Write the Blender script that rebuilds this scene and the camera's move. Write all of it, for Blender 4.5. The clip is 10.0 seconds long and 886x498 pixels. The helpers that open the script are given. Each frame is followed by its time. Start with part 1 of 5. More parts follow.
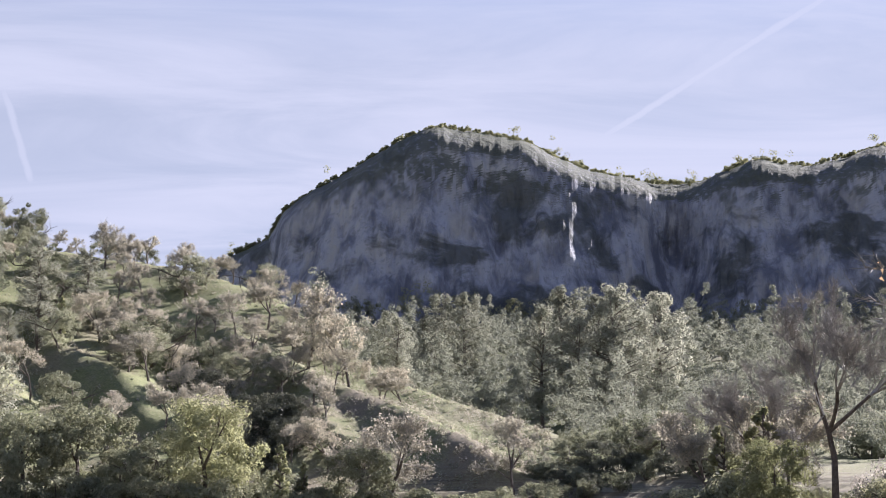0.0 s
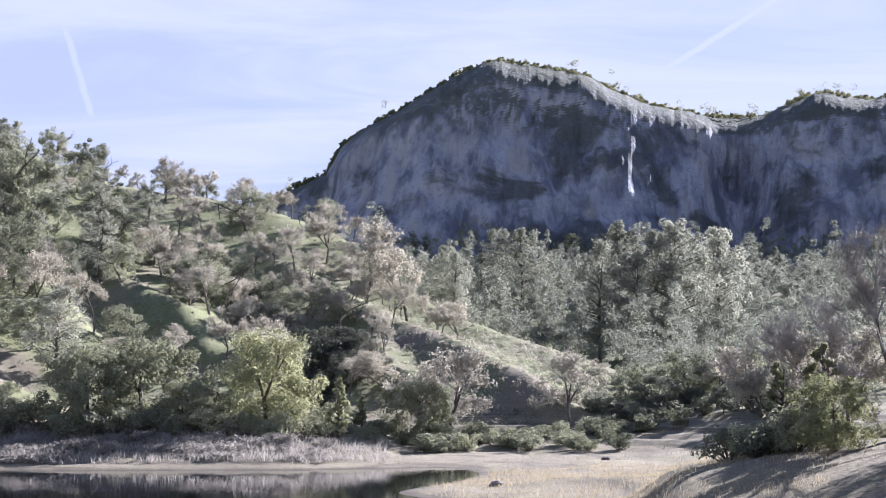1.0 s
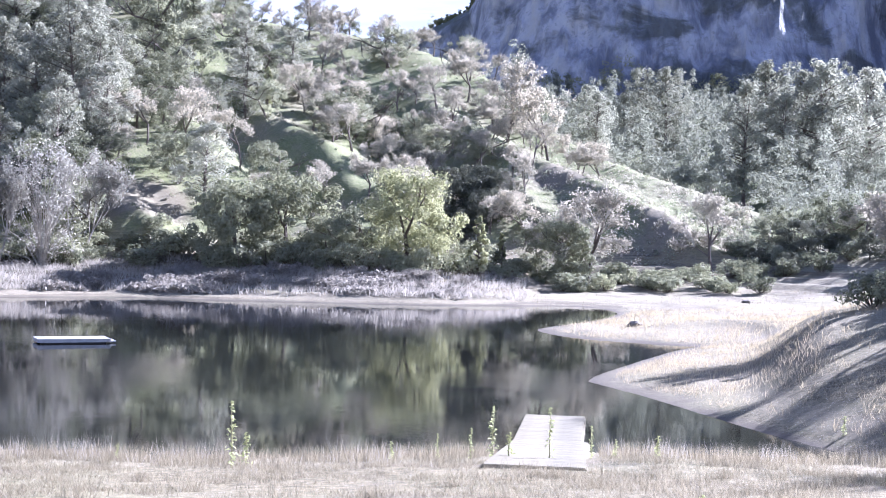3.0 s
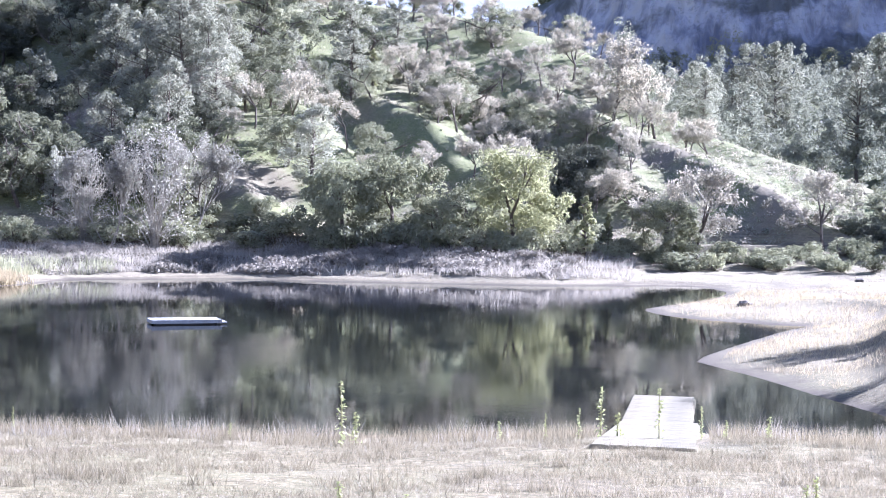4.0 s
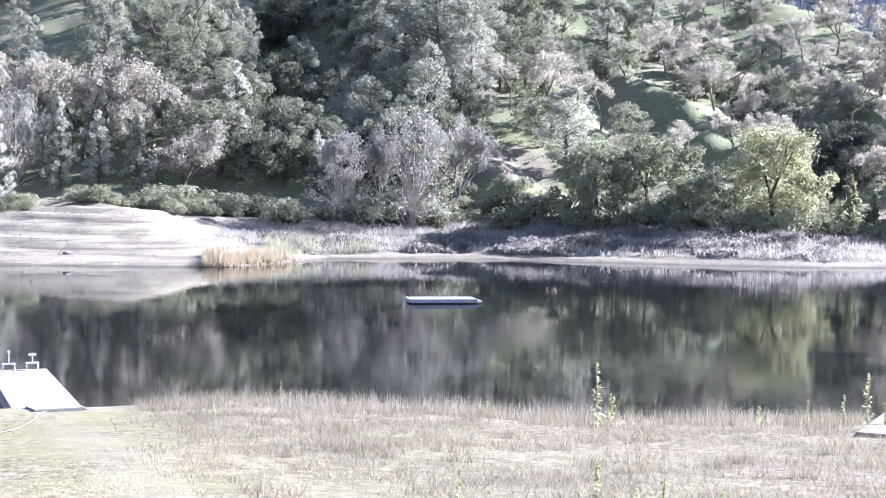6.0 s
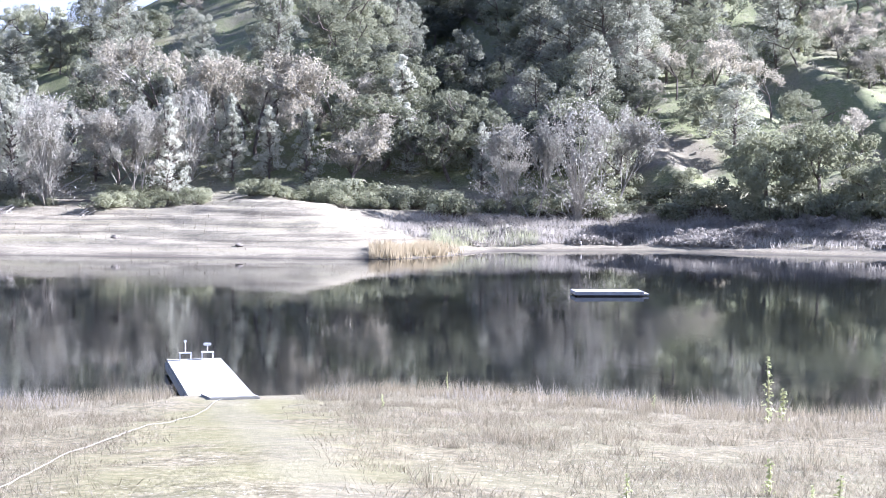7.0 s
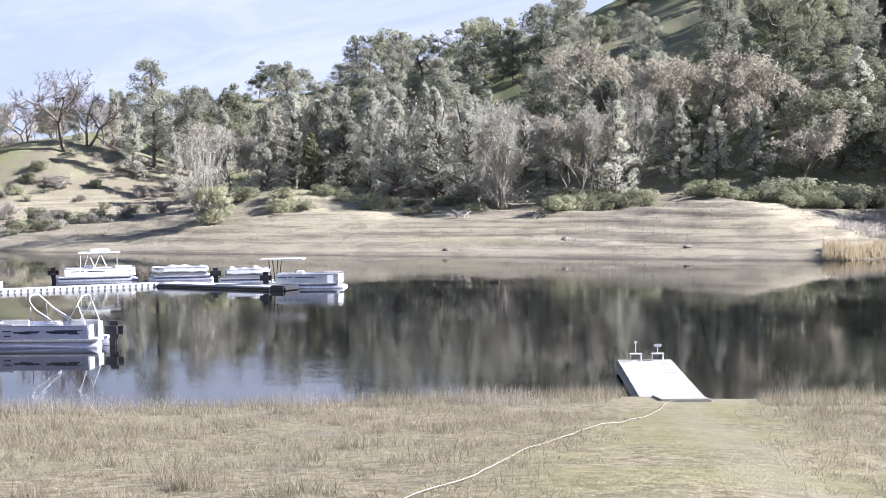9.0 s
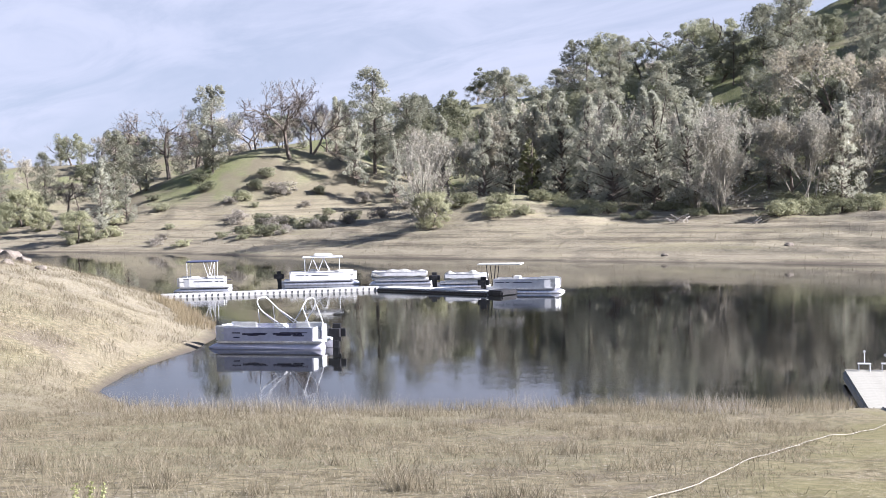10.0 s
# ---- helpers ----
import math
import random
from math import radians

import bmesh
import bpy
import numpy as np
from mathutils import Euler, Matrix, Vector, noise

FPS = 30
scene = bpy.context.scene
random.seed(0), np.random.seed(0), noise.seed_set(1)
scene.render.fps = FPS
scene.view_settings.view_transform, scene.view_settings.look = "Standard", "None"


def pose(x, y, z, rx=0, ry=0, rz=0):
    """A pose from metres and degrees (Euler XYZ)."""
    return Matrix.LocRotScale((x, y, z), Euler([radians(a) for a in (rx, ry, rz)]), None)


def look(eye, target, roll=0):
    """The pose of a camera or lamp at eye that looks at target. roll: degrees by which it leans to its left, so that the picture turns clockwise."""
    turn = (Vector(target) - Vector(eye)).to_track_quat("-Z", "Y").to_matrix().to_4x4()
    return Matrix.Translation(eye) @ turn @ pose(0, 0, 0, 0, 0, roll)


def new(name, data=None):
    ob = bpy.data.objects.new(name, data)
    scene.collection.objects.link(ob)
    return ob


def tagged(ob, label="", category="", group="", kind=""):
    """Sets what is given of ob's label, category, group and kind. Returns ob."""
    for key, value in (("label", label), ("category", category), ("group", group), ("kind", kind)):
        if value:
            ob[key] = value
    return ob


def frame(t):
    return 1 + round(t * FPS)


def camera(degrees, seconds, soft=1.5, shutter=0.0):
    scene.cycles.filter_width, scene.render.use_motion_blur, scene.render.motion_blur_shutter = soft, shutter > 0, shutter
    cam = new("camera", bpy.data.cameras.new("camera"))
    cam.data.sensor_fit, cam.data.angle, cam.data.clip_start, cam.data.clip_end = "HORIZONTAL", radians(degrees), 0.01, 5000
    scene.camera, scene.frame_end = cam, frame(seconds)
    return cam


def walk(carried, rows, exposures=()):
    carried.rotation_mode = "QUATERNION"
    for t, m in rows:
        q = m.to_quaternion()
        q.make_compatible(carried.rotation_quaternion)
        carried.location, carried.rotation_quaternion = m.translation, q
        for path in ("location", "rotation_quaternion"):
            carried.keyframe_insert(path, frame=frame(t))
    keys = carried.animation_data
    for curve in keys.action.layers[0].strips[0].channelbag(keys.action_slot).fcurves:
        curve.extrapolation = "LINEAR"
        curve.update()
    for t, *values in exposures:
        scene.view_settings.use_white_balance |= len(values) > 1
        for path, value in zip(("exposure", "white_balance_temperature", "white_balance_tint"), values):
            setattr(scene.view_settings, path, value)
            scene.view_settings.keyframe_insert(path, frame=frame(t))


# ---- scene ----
# The eye turns on a pivot 0.4 m behind the lens, 8 m above the water.
cam = camera(36.0, 10.0, 0.7)
EYE, ARM = 8.0, 0.4
ROWS = [
    (0.0, -0.68, 9.01, -0.15), (0.5, 0.44, 7.94, 0.0), (1.0, 1.76, 6.27, 0.25), (1.5, 3.02, 4.2, 0.58),
    (2.0, 4.4, 2.21, 0.99), (2.5, 5.83, 0.53, 1.34), (4.0, 11.98, -1.48, 0.91), (4.5, 14.56, -1.65, 0.68),
    (5.0, 17.21, -1.88, 0.62), (6.5, 25.76, -2.68, 0.58), (7.0, 29.5, -2.83, 0.31), (7.5, 33.73, -2.9, 0.05),
    (8.0, 38.4, -2.93, -0.2), (8.5, 43.19, -2.86, -0.38), (9.0, 48.13, -2.69, -0.77), (9.5, 52.91, -2.49, -0.95),
    (10.0, 57.21, -2.33, -1.03),
]
EXPOSURES = [(0.0, 2.0, 5680, 22), (1.0, 2.2, 5250, 24), (2.5, 2.8, 4900, 28), (4.5, 2.94, 4880, 26), (6.5, 2.9, 4930, 25), (8.0, 2.7, 5080, 22), (10.0, 2.08, 5550, 19)]


def stand(yaw, pitch, roll):
    """The camera's pose: on the arm's end, turned by yaw to the left, pitch up and roll."""
    return pose(0, 0, EYE) @ pose(0, 0, 0, 0, 0, yaw) @ pose(0, ARM, 0) @ pose(0, 0, 0, 90 + pitch) @ pose(0, 0, 0, 0, 0, roll)


walk(cam, [(t, stand(yaw, pitch, roll)) for t, yaw, pitch, roll in ROWS], EXPOSURES)

# ---- light ----
SUN_AZ, SUN_EL = -45.0, 28.0


def way(az, el):
    """The direction at az degrees left of +y and el degrees up."""
    a, e = radians(az), radians(el)
    return Vector((-math.sin(a) * math.cos(e), math.cos(a) * math.cos(e), math.sin(e)))


sun = new("sun", bpy.data.lights.new("sun", "SUN"))
sun.data.energy, sun.data.angle, sun.data.color = 5.0, radians(0.6), (1.0, 0.91, 0.77)
sun.matrix_world = look(way(SUN_AZ, SUN_EL) * 900, (0, 0, 0))


class Nodes:
    """A short way to write node trees."""

    def __init__(self, tree):
        self.tree = tree
        tree.nodes.clear()

    def add(self, kind, links=(), **settings):
        node = self.tree.nodes.new(kind)
        for key, value in settings.items():
            setattr(node, key, value)
        for key, value in dict(links).items():
            if isinstance(value, bpy.types.NodeSocket):
                self.tree.links.new(value, node.inputs[key])
            else:
                node.inputs[key].default_value = value
        return node

    def math(self, op, a, b=0.0, c=0.0):
        return self.add("ShaderNodeMath", {0: a, 1: b, 2: c}, operation=op).outputs[0]

    def noise(self, scale, where=None, detail=4.0, rough=0.55, distortion=0.0):
        links = {"Scale": scale, "Detail": detail, "Roughness": rough, "Distortion": distortion}
        if where is not None:
            links["Vector"] = where
        return self.add("ShaderNodeTexNoise", links).outputs["Fac"]

    def ramp(self, fac, low, high, soft=True):
        return self.add("ShaderNodeMapRange", {"Value": fac, "From Min": low, "From Max": high},
                        interpolation_type="SMOOTHSTEP" if soft else "LINEAR").outputs["Result"]

    def mix(self, fac, a, b):
        node = self.add("ShaderNodeMix", {0: fac}, data_type="RGBA")
        for key, value in ((6, a), (7, b)):
            if isinstance(value, bpy.types.NodeSocket):
                self.tree.links.new(value, node.inputs[key])
            else:
                node.inputs[key].default_value = (*value, 1)
        return node.outputs[2]

    def scaled(self, vector, x, y, z):
        return self.add("ShaderNodeVectorMath", {0: vector, 1: (x, y, z)}, operation="MULTIPLY").outputs[0]

    def dot(self, vector, v):
        return self.add("ShaderNodeVectorMath", {0: vector, 1: tuple(v)}, operation="DOT_PRODUCT").outputs["Value"]


world = bpy.data.worlds.new("sky")
world.use_nodes = True
scene.world = world
nt = Nodes(world.node_tree)
sky = nt.add("ShaderNodeTexSky", sky_type="NISHITA", sun_disc=False, sun_elevation=radians(SUN_EL),
             sun_rotation=radians(-SUN_AZ), altitude=300, air_density=0.8, dust_density=0.25, ozone_density=3.5)
aim = nt.add("ShaderNodeTexCoord").outputs["Generated"]
split = nt.add("ShaderNodeSeparateXYZ", {0: aim})
# thin cloud lies on a plane high above: the direction over its height
up = nt.math("MAXIMUM", split.outputs["Z"], 0.03)
flat = nt.add("ShaderNodeCombineXYZ", {"X": nt.math("DIVIDE", split.outputs["X"], nt.math("ADD", up, 0.12)),
                                       "Y": nt.math("DIVIDE", split.outputs["Y"], nt.math("ADD", up, 0.12))}).outputs[0]
turned = nt.add("ShaderNodeMapping", {"Vector": flat, "Rotation": (0, 0, radians(28)), "Scale": (0.55, 1.5, 1)}).outputs[0]
wisps = nt.noise(1.6, turned, 7.0, 0.6, 0.7)
veil = nt.noise(0.7, turned, 3.0, 0.5, 0.3)
cover = nt.math("MULTIPLY", nt.ramp(wisps, 0.3, 0.66), nt.ramp(veil, 0.2, 0.55))
# two condensation trails, each a great circle with two ends
for a, b, wide, dense in ((way(-6.4, 12.9), way(-18.2, 19.3), 0.0045, 0.55), (way(17.8, 15.2), way(16.4, 11.2), 0.004, 0.35)):
    pole = a.cross(b).normalized()
    off = nt.math("ABSOLUTE", nt.math("ADD", nt.dot(aim, pole), nt.math("MULTIPLY", nt.math("SUBTRACT", nt.noise(60.0, aim, 3.0), 0.5), 0.004)))
    middle, along = (a + b).normalized(), (b - a).normalized()
    reach = (b - a).length / 2
    inside = nt.ramp(nt.math("ABSOLUTE", nt.dot(aim, along)), reach * 1.15, reach * 0.8)
    ahead = nt.math("GREATER_THAN", nt.dot(aim, middle), 0.5)
    line = nt.math("MULTIPLY", nt.math("MULTIPLY", nt.ramp(off, wide, wide * 0.2), inside), ahead)
    cover = nt.math("MAXIMUM", cover, nt.math("MULTIPLY", line, dense + 0.3))
# pale towards the horizon, clear blue overhead
high_sky = nt.ramp(split.outputs["Z"], 0.26, 0.52)
grey = nt.mix(nt.math("SUBTRACT", 0.88, nt.math("MULTIPLY", high_sky, 0.78)), sky.outputs[0], (3.5, 3.6, 3.75))
cloudy = nt.mix(nt.math("MULTIPLY", nt.math("MINIMUM", cover, 1.0), nt.math("SUBTRACT", 0.75, nt.math("MULTIPLY", high_sky, 0.6))), grey, (4.7, 4.72, 4.95))
back = nt.add("ShaderNodeBackground", {"Color": cloudy, "Strength": 0.041})
nt.add("ShaderNodeOutputWorld", {"Surface": back.outputs[0]})

# ---- materials ----


def material(name):
    m = bpy.data.materials.new(name)
    m.use_nodes = True
    return m, Nodes(m.node_tree)


def surface(name, low, high, scale=3.0, rough=0.8, bump=0.0, metal=0.0, spots=None, spot_scale=0.6, spec=0.3, random_by=0.0):
    """A plain solid: two tones at two scales, with relief and, if asked for, stains."""
    m, n = material(name)
    where = n.add("ShaderNodeTexCoord").outputs["Object"]
    fine, broad = n.noise(scale * 6, where, 5.0), n.noise(scale, where, 3.0)
    tone = n.math("ADD", n.math("MULTIPLY", fine, 0.45), n.math("MULTIPLY", broad, 0.55))
    if random_by:
        pick = n.add("ShaderNodeObjectInfo").outputs["Random"]
        tone = n.math("ADD", tone, n.math("MULTIPLY", n.math("SUBTRACT", pick, 0.5), random_by))
    colour = n.mix(n.ramp(tone, 0.32, 0.68), low, high)
    if spots:
        colour = n.mix(n.math("MULTIPLY", n.ramp(n.noise(spot_scale, where, 6.0, 0.65), 0.52, 0.68), 0.7), colour, spots)
    links = {"Base Color": colour, "Roughness": rough, "Metallic": metal, "Specular IOR Level": spec}
    if bump:
        links["Normal"] = n.add("ShaderNodeBump", {"Height": fine, "Strength": 0.6, "Distance": bump}).outputs[0]
    n.add("ShaderNodeOutputMaterial", {"Surface": n.add("ShaderNodeBsdfPrincipled", links).outputs[0]})
    return m


def leafage(name, low, high, through_light=0.35, vary=0.66):
    """Leaves: each its own tone, each tree its own shade, and light coming through."""
    m, n = material(name)
    each = n.add("ShaderNodeNewGeometry").outputs["Random Per Island"]
    tree = n.add("ShaderNodeObjectInfo").outputs["Random"]
    tone = n.math("ADD", n.math("MULTIPLY", each, 1 - vary), n.math("MULTIPLY", tree, vary))
    colour = n.mix(tone, low, high)
    matt = n.add("ShaderNodeBsdfDiffuse", {"Color": colour, "Roughness": 0.6})
    glow = n.add("ShaderNodeBsdfTranslucent", {"Color": colour})
    gloss = n.add("ShaderNodeBsdfGlossy", {"Color": (0.9, 0.9, 0.9, 1), "Roughness": 0.45})
    both = n.add("ShaderNodeMixShader", {0: through_light, 1: matt.outputs[0], 2: glow.outputs[0]})
    shine = n.add("ShaderNodeMixShader", {0: 0.012, 1: both.outputs[0], 2: gloss.outputs[0]})
    n.add("ShaderNodeOutputMaterial", {"Surface": shine.outputs[0]})
    return m


OAK_LEAF = leafage("live_oak_leaf", (0.085, 0.092, 0.056), (0.37, 0.374, 0.25), 0.5)
# oak leaf in a darker copy, with shade put into the colour
SHADED_OAK_LEAF = leafage("shaded_oak_leaf", (0.045, 0.05, 0.036), (0.16, 0.163, 0.115), 0.38)
FEATHER_LEAF = leafage("feathery_needle", (0.3, 0.305, 0.24), (0.53, 0.53, 0.435), 0.6)
PINE_LEAF = leafage("gray_pine_needle", (0.15, 0.156, 0.112), (0.4, 0.4, 0.31), 0.52)
GOLD_LEAF = leafage("willow_leaf", (0.16, 0.168, 0.08), (0.42, 0.42, 0.23), 0.5)
BUSH_LEAF = leafage("brush_leaf", (0.14, 0.147, 0.085), (0.42, 0.42, 0.27), 0.45)
DRY_LEAF = leafage("dead_brush", (0.2, 0.184, 0.155), (0.42, 0.388, 0.335), 0.5)
BROWN_LEAF = leafage("brown_oak_leaf", (0.27, 0.245, 0.18), (0.55, 0.505, 0.39), 0.55)
LICHEN = leafage("lichen_twig", (0.24, 0.22, 0.165), (0.52, 0.48, 0.375), 0.5)
PALE_BUD = leafage("pale_bud", (0.23, 0.222, 0.175), (0.48, 0.465, 0.39), 0.5)
FAR_LEAF = leafage("far_wood_leaf", (0.15, 0.158, 0.118), (0.3, 0.308, 0.235), 0.45, 0.5)
IVY_LEAF = leafage("ivy_leaf", (0.11, 0.115, 0.055), (0.3, 0.295, 0.16), 0.45)
ORANGE_LEAF = leafage("orange_leaf", (0.238, 0.158, 0.0864), (0.454, 0.317, 0.184), 0.41)
REED = leafage("reed", (0.22, 0.18, 0.11), (0.4, 0.34, 0.22), 0.5)
STRAW = leafage("straw", (0.125, 0.108, 0.07), (0.345, 0.303, 0.212), 0.45, 0.0)
DARK_TWIG = surface("dark_twig", (0.18, 0.165, 0.145), (0.36, 0.335, 0.295), 1.2, 0.9)
BARK = surface("bark", (0.056, 0.044, 0.036), (0.16, 0.136, 0.112), 2.5, 0.9, 0.03)
PALE_BARK = surface("pale_bark", (0.3, 0.27, 0.23), (0.52, 0.48, 0.42), 2.5, 0.9, 0.02)
TWIG = surface("twig", (0.2, 0.186, 0.152), (0.38, 0.354, 0.3), 1.2, 0.9)
WHITE_PAINT = surface("white_paint", (0.336, 0.336, 0.328), (0.448, 0.448, 0.432), 1.5, 0.45, 0.002, spots=(0.264, 0.248, 0.216), spot_scale=1.1)
WHITE_HULL = surface("white_hull", (0.5, 0.51, 0.52), (0.64, 0.65, 0.66), 0.8, 0.3, spec=0.5)
CANVAS = surface("white_canvas", (0.46, 0.46, 0.44), (0.62, 0.62, 0.59), 2.0, 0.85, 0.01)
ALUMINIUM = surface("brushed_aluminium", (0.5, 0.5, 0.52), (0.72, 0.72, 0.74), 4.0, 0.38, 0.0, 0.9)
# white panel with its bluish shade put into the base colour
SHADED_WHITE = surface("shaded_white_panel", (0.4, 0.4, 0.48), (0.52, 0.52, 0.6), 0.8, 0.4, spec=0.5)
NAVY = surface("navy_decal", (0.024, 0.024, 0.048), (0.048, 0.048, 0.088), 2.0, 0.4)
BLACK = surface("black_plastic", (0.012, 0.012, 0.014), (0.03, 0.03, 0.034), 3.0, 0.4, spec=0.5)
BLUE_CANVAS = surface("navy_canvas", (0.032, 0.04, 0.088), (0.064, 0.08, 0.152), 3.0, 0.8)
FLOAT_GREY = surface("float_plastic", (0.4, 0.4, 0.392), (0.544, 0.544, 0.528), 1.2, 0.6, 0.004)
BOARD = surface("weathered_board", (0.15, 0.135, 0.096), (0.195, 0.178, 0.131), 2.0, 0.85, 0.006, spots=(0.125, 0.118, 0.095), random_by=0.12, spec=0.06)
DECK = surface("pale_deck", (0.27, 0.263, 0.228), (0.32, 0.313, 0.274), 1.5, 0.85, 0.003, spots=(0.23, 0.22, 0.185), spec=0.06)
ROPE = surface("pale_hose", (0.2, 0.185, 0.15), (0.28, 0.26, 0.215), 3.0, 0.8)
ROCK = surface("bank_rock", (0.08, 0.068, 0.056), (0.2, 0.176, 0.148), 1.5, 0.9, 0.05)


def earth():
    """Grazed hills in winter grass, dry banks and a green patch by the ramp."""
    m, n = material("earth")
    where = n.add("ShaderNodeTexCoord").outputs["Object"]
    p = n.add("ShaderNodeSeparateXYZ", {0: where})
    fine, mid, broad = n.noise(3.0, where, 6.0, 0.65), n.noise(0.25, where, 5.0, 0.6), n.noise(0.035, where, 4.0)
    dry = n.mix(n.ramp(fine, 0.35, 0.65), (0.092, 0.079, 0.047), (0.2, 0.174, 0.11))
    dry = n.mix(n.math("MULTIPLY", n.ramp(mid, 0.5, 0.68), 0.6), dry, (0.12, 0.1, 0.08))
    dry = n.mix(n.math("MULTIPLY", n.ramp(n.noise(0.12, where, 4.0, 0.6, 0.5), 0.46, 0.6), 0.5), dry, n.mix(fine, (0.1, 0.094, 0.05), (0.22, 0.204, 0.125)))
    green = n.mix(n.ramp(fine, 0.3, 0.7), (0.09, 0.1, 0.045), (0.195, 0.207, 0.1))
    straw = n.mix(n.ramp(fine, 0.3, 0.7), (0.12, 0.112, 0.068), (0.216, 0.2, 0.132))
    hill = n.mix(n.ramp(n.math("ADD", n.math("MULTIPLY", broad, 0.6), n.math("MULTIPLY", mid, 0.4)), 0.38, 0.54), straw, green)
    high = n.ramp(n.math("ADD", p.outputs["Z"], n.math("MULTIPLY", mid, 3.0)), 6.5, 10.5)
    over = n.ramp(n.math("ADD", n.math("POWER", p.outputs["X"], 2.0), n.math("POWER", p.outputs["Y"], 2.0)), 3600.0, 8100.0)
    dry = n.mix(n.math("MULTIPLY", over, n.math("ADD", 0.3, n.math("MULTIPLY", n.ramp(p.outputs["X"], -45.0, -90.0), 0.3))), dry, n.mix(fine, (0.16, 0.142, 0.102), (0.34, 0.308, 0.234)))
    wild = n.ramp(n.math("ADD", n.math("POWER", n.math("ABSOLUTE", p.outputs["X"]), 2.0), n.math("POWER", p.outputs["Y"], 2.0)), 14400.0, 22500.0)
    past = n.math("MULTIPLY", n.ramp(p.outputs["X"], -135.0, -185.0), n.ramp(p.outputs["Y"], 150.0, 125.0))
    hill = n.mix(n.math("MULTIPLY", past, n.ramp(n.noise(0.09, where, 5.0, 0.6), 0.4, 0.55)), hill, n.mix(fine, (0.095, 0.084, 0.056), (0.19, 0.17, 0.118)))
    colour = n.mix(n.math("MULTIPLY", high, wild), dry, hill)
    patch = n.ramp(n.noise(0.55, n.scaled(where, 0.6, 0.6, 2.0), 6.0, 0.68, 0.6), 0.5, 0.6)
    colour = n.mix(n.math("MULTIPLY", n.math("MULTIPLY", over, patch), n.math("MULTIPLY", n.math("SUBTRACT", 1.0, high), 0.55)), colour, (0.1, 0.089, 0.066))
    # layers cut by the falling water, and sallow grass between them
    layers = n.noise(1.0, n.scaled(where, 0.06, 0.06, 3.2), 4.0, 0.6, 0.4)
    bank = n.math("MULTIPLY", wild, n.math("SUBTRACT", 1.0, high))
    colour = n.mix(n.math("MULTIPLY", bank, n.math("MULTIPLY", n.ramp(layers, 0.52, 0.62), 0.65)), colour, (0.084, 0.07, 0.05))
    colour = n.mix(n.math("MULTIPLY", bank, n.math("MULTIPLY", n.ramp(layers, 0.46, 0.36), 0.6)), colour, (0.232, 0.212, 0.128))
    # two bare earth cuts
    for cx, cy, reach in ((-70.8, 190.3, 10.0), (9.5, 216.8, 9.0), (-11.0, 238.0, 7.0)):
        off = n.math("SQRT", n.math("ADD", n.math("POWER", n.math("SUBTRACT", p.outputs["X"], cx), 2.0), n.math("POWER", n.math("SUBTRACT", p.outputs["Y"], cy), 2.0)))
        cut = n.ramp(n.math("ADD", off, n.math("MULTIPLY", mid, 6.0)), reach + 4.0, reach)
        colour = n.mix(n.math("MULTIPLY", cut, 0.85), colour, n.mix(fine, (0.12, 0.1, 0.072), (0.216, 0.188, 0.14)))
    # leaf litter and pale chips
    chips = n.noise(11.0, where, 3.0, 0.6)
    colour = n.mix(n.math("MULTIPLY", n.ramp(chips, 0.6, 0.66), 0.6), colour, (0.368, 0.344, 0.296))
    colour = n.mix(n.math("MULTIPLY", n.ramp(chips, 0.39, 0.33), 0.6), colour, (0.056, 0.044, 0.032))
    # wet mud along the water
    wet = n.ramp(n.math("ADD", p.outputs["Z"], n.math("MULTIPLY", n.math("SUBTRACT", mid, 0.5), 0.5)), 0.28, -0.05)
    colour = n.mix(wet, colour, (0.088, 0.076, 0.06))
    pale = n.math("MULTIPLY", n.ramp(p.outputs["Z"], 0.2, 0.5), n.ramp(p.outputs["Z"], 1.3, 0.7))
    colour = n.mix(n.math("MULTIPLY", pale, 0.35), colour, (0.225, 0.2, 0.148))
    # mossy turf where the ramp lane comes down
    lane = n.math("SUBTRACT", 1.0, n.ramp(n.math("ABSOLUTE", n.math("ADD", n.math("MULTIPLY", p.outputs["X"], 1.0), n.math("MULTIPLY", p.outputs["Y"], 0.78))), 1.5, 6.0))
    near = n.math("MULTIPLY", n.math("SUBTRACT", 1.0, n.ramp(p.outputs["Y"], 34.0, 44.0)), n.ramp(p.outputs["Z"], 0.5, 0.9))
    moss = n.math("MULTIPLY", n.math("MULTIPLY", lane, near), n.ramp(mid, 0.38, 0.6))
    colour = n.mix(n.math("MULTIPLY", moss, 0.65), colour, n.mix(fine, (0.115, 0.108, 0.045), (0.2, 0.188, 0.09)))
    # the trodden track beside the lane
    beside = n.math("ABSOLUTE", n.math("ADD", n.math("ADD", p.outputs["X"], n.math("MULTIPLY", p.outputs["Y"], 0.897)), n.math("SUBTRACT", n.math("MULTIPLY", mid, 2.0), 4.7)))
    track = n.math("MULTIPLY", n.math("MULTIPLY", n.ramp(beside, 1.5, 0.3), near), 0.45)
    colour = n.mix(track, colour, n.mix(fine, (0.14, 0.127, 0.085), (0.22, 0.2, 0.142)))
    relief = n.add("ShaderNodeBump", {"Height": n.math("ADD", n.noise(14.0, where, 4.0, 0.7), n.math("MULTIPLY", fine, 1.5)), "Strength": 0.7, "Distance": 0.05})
    body = n.add("ShaderNodeBsdfPrincipled", {"Base Color": colour, "Roughness": 0.95, "Specular IOR Level": 0.1, "Normal": relief.outputs[0]})
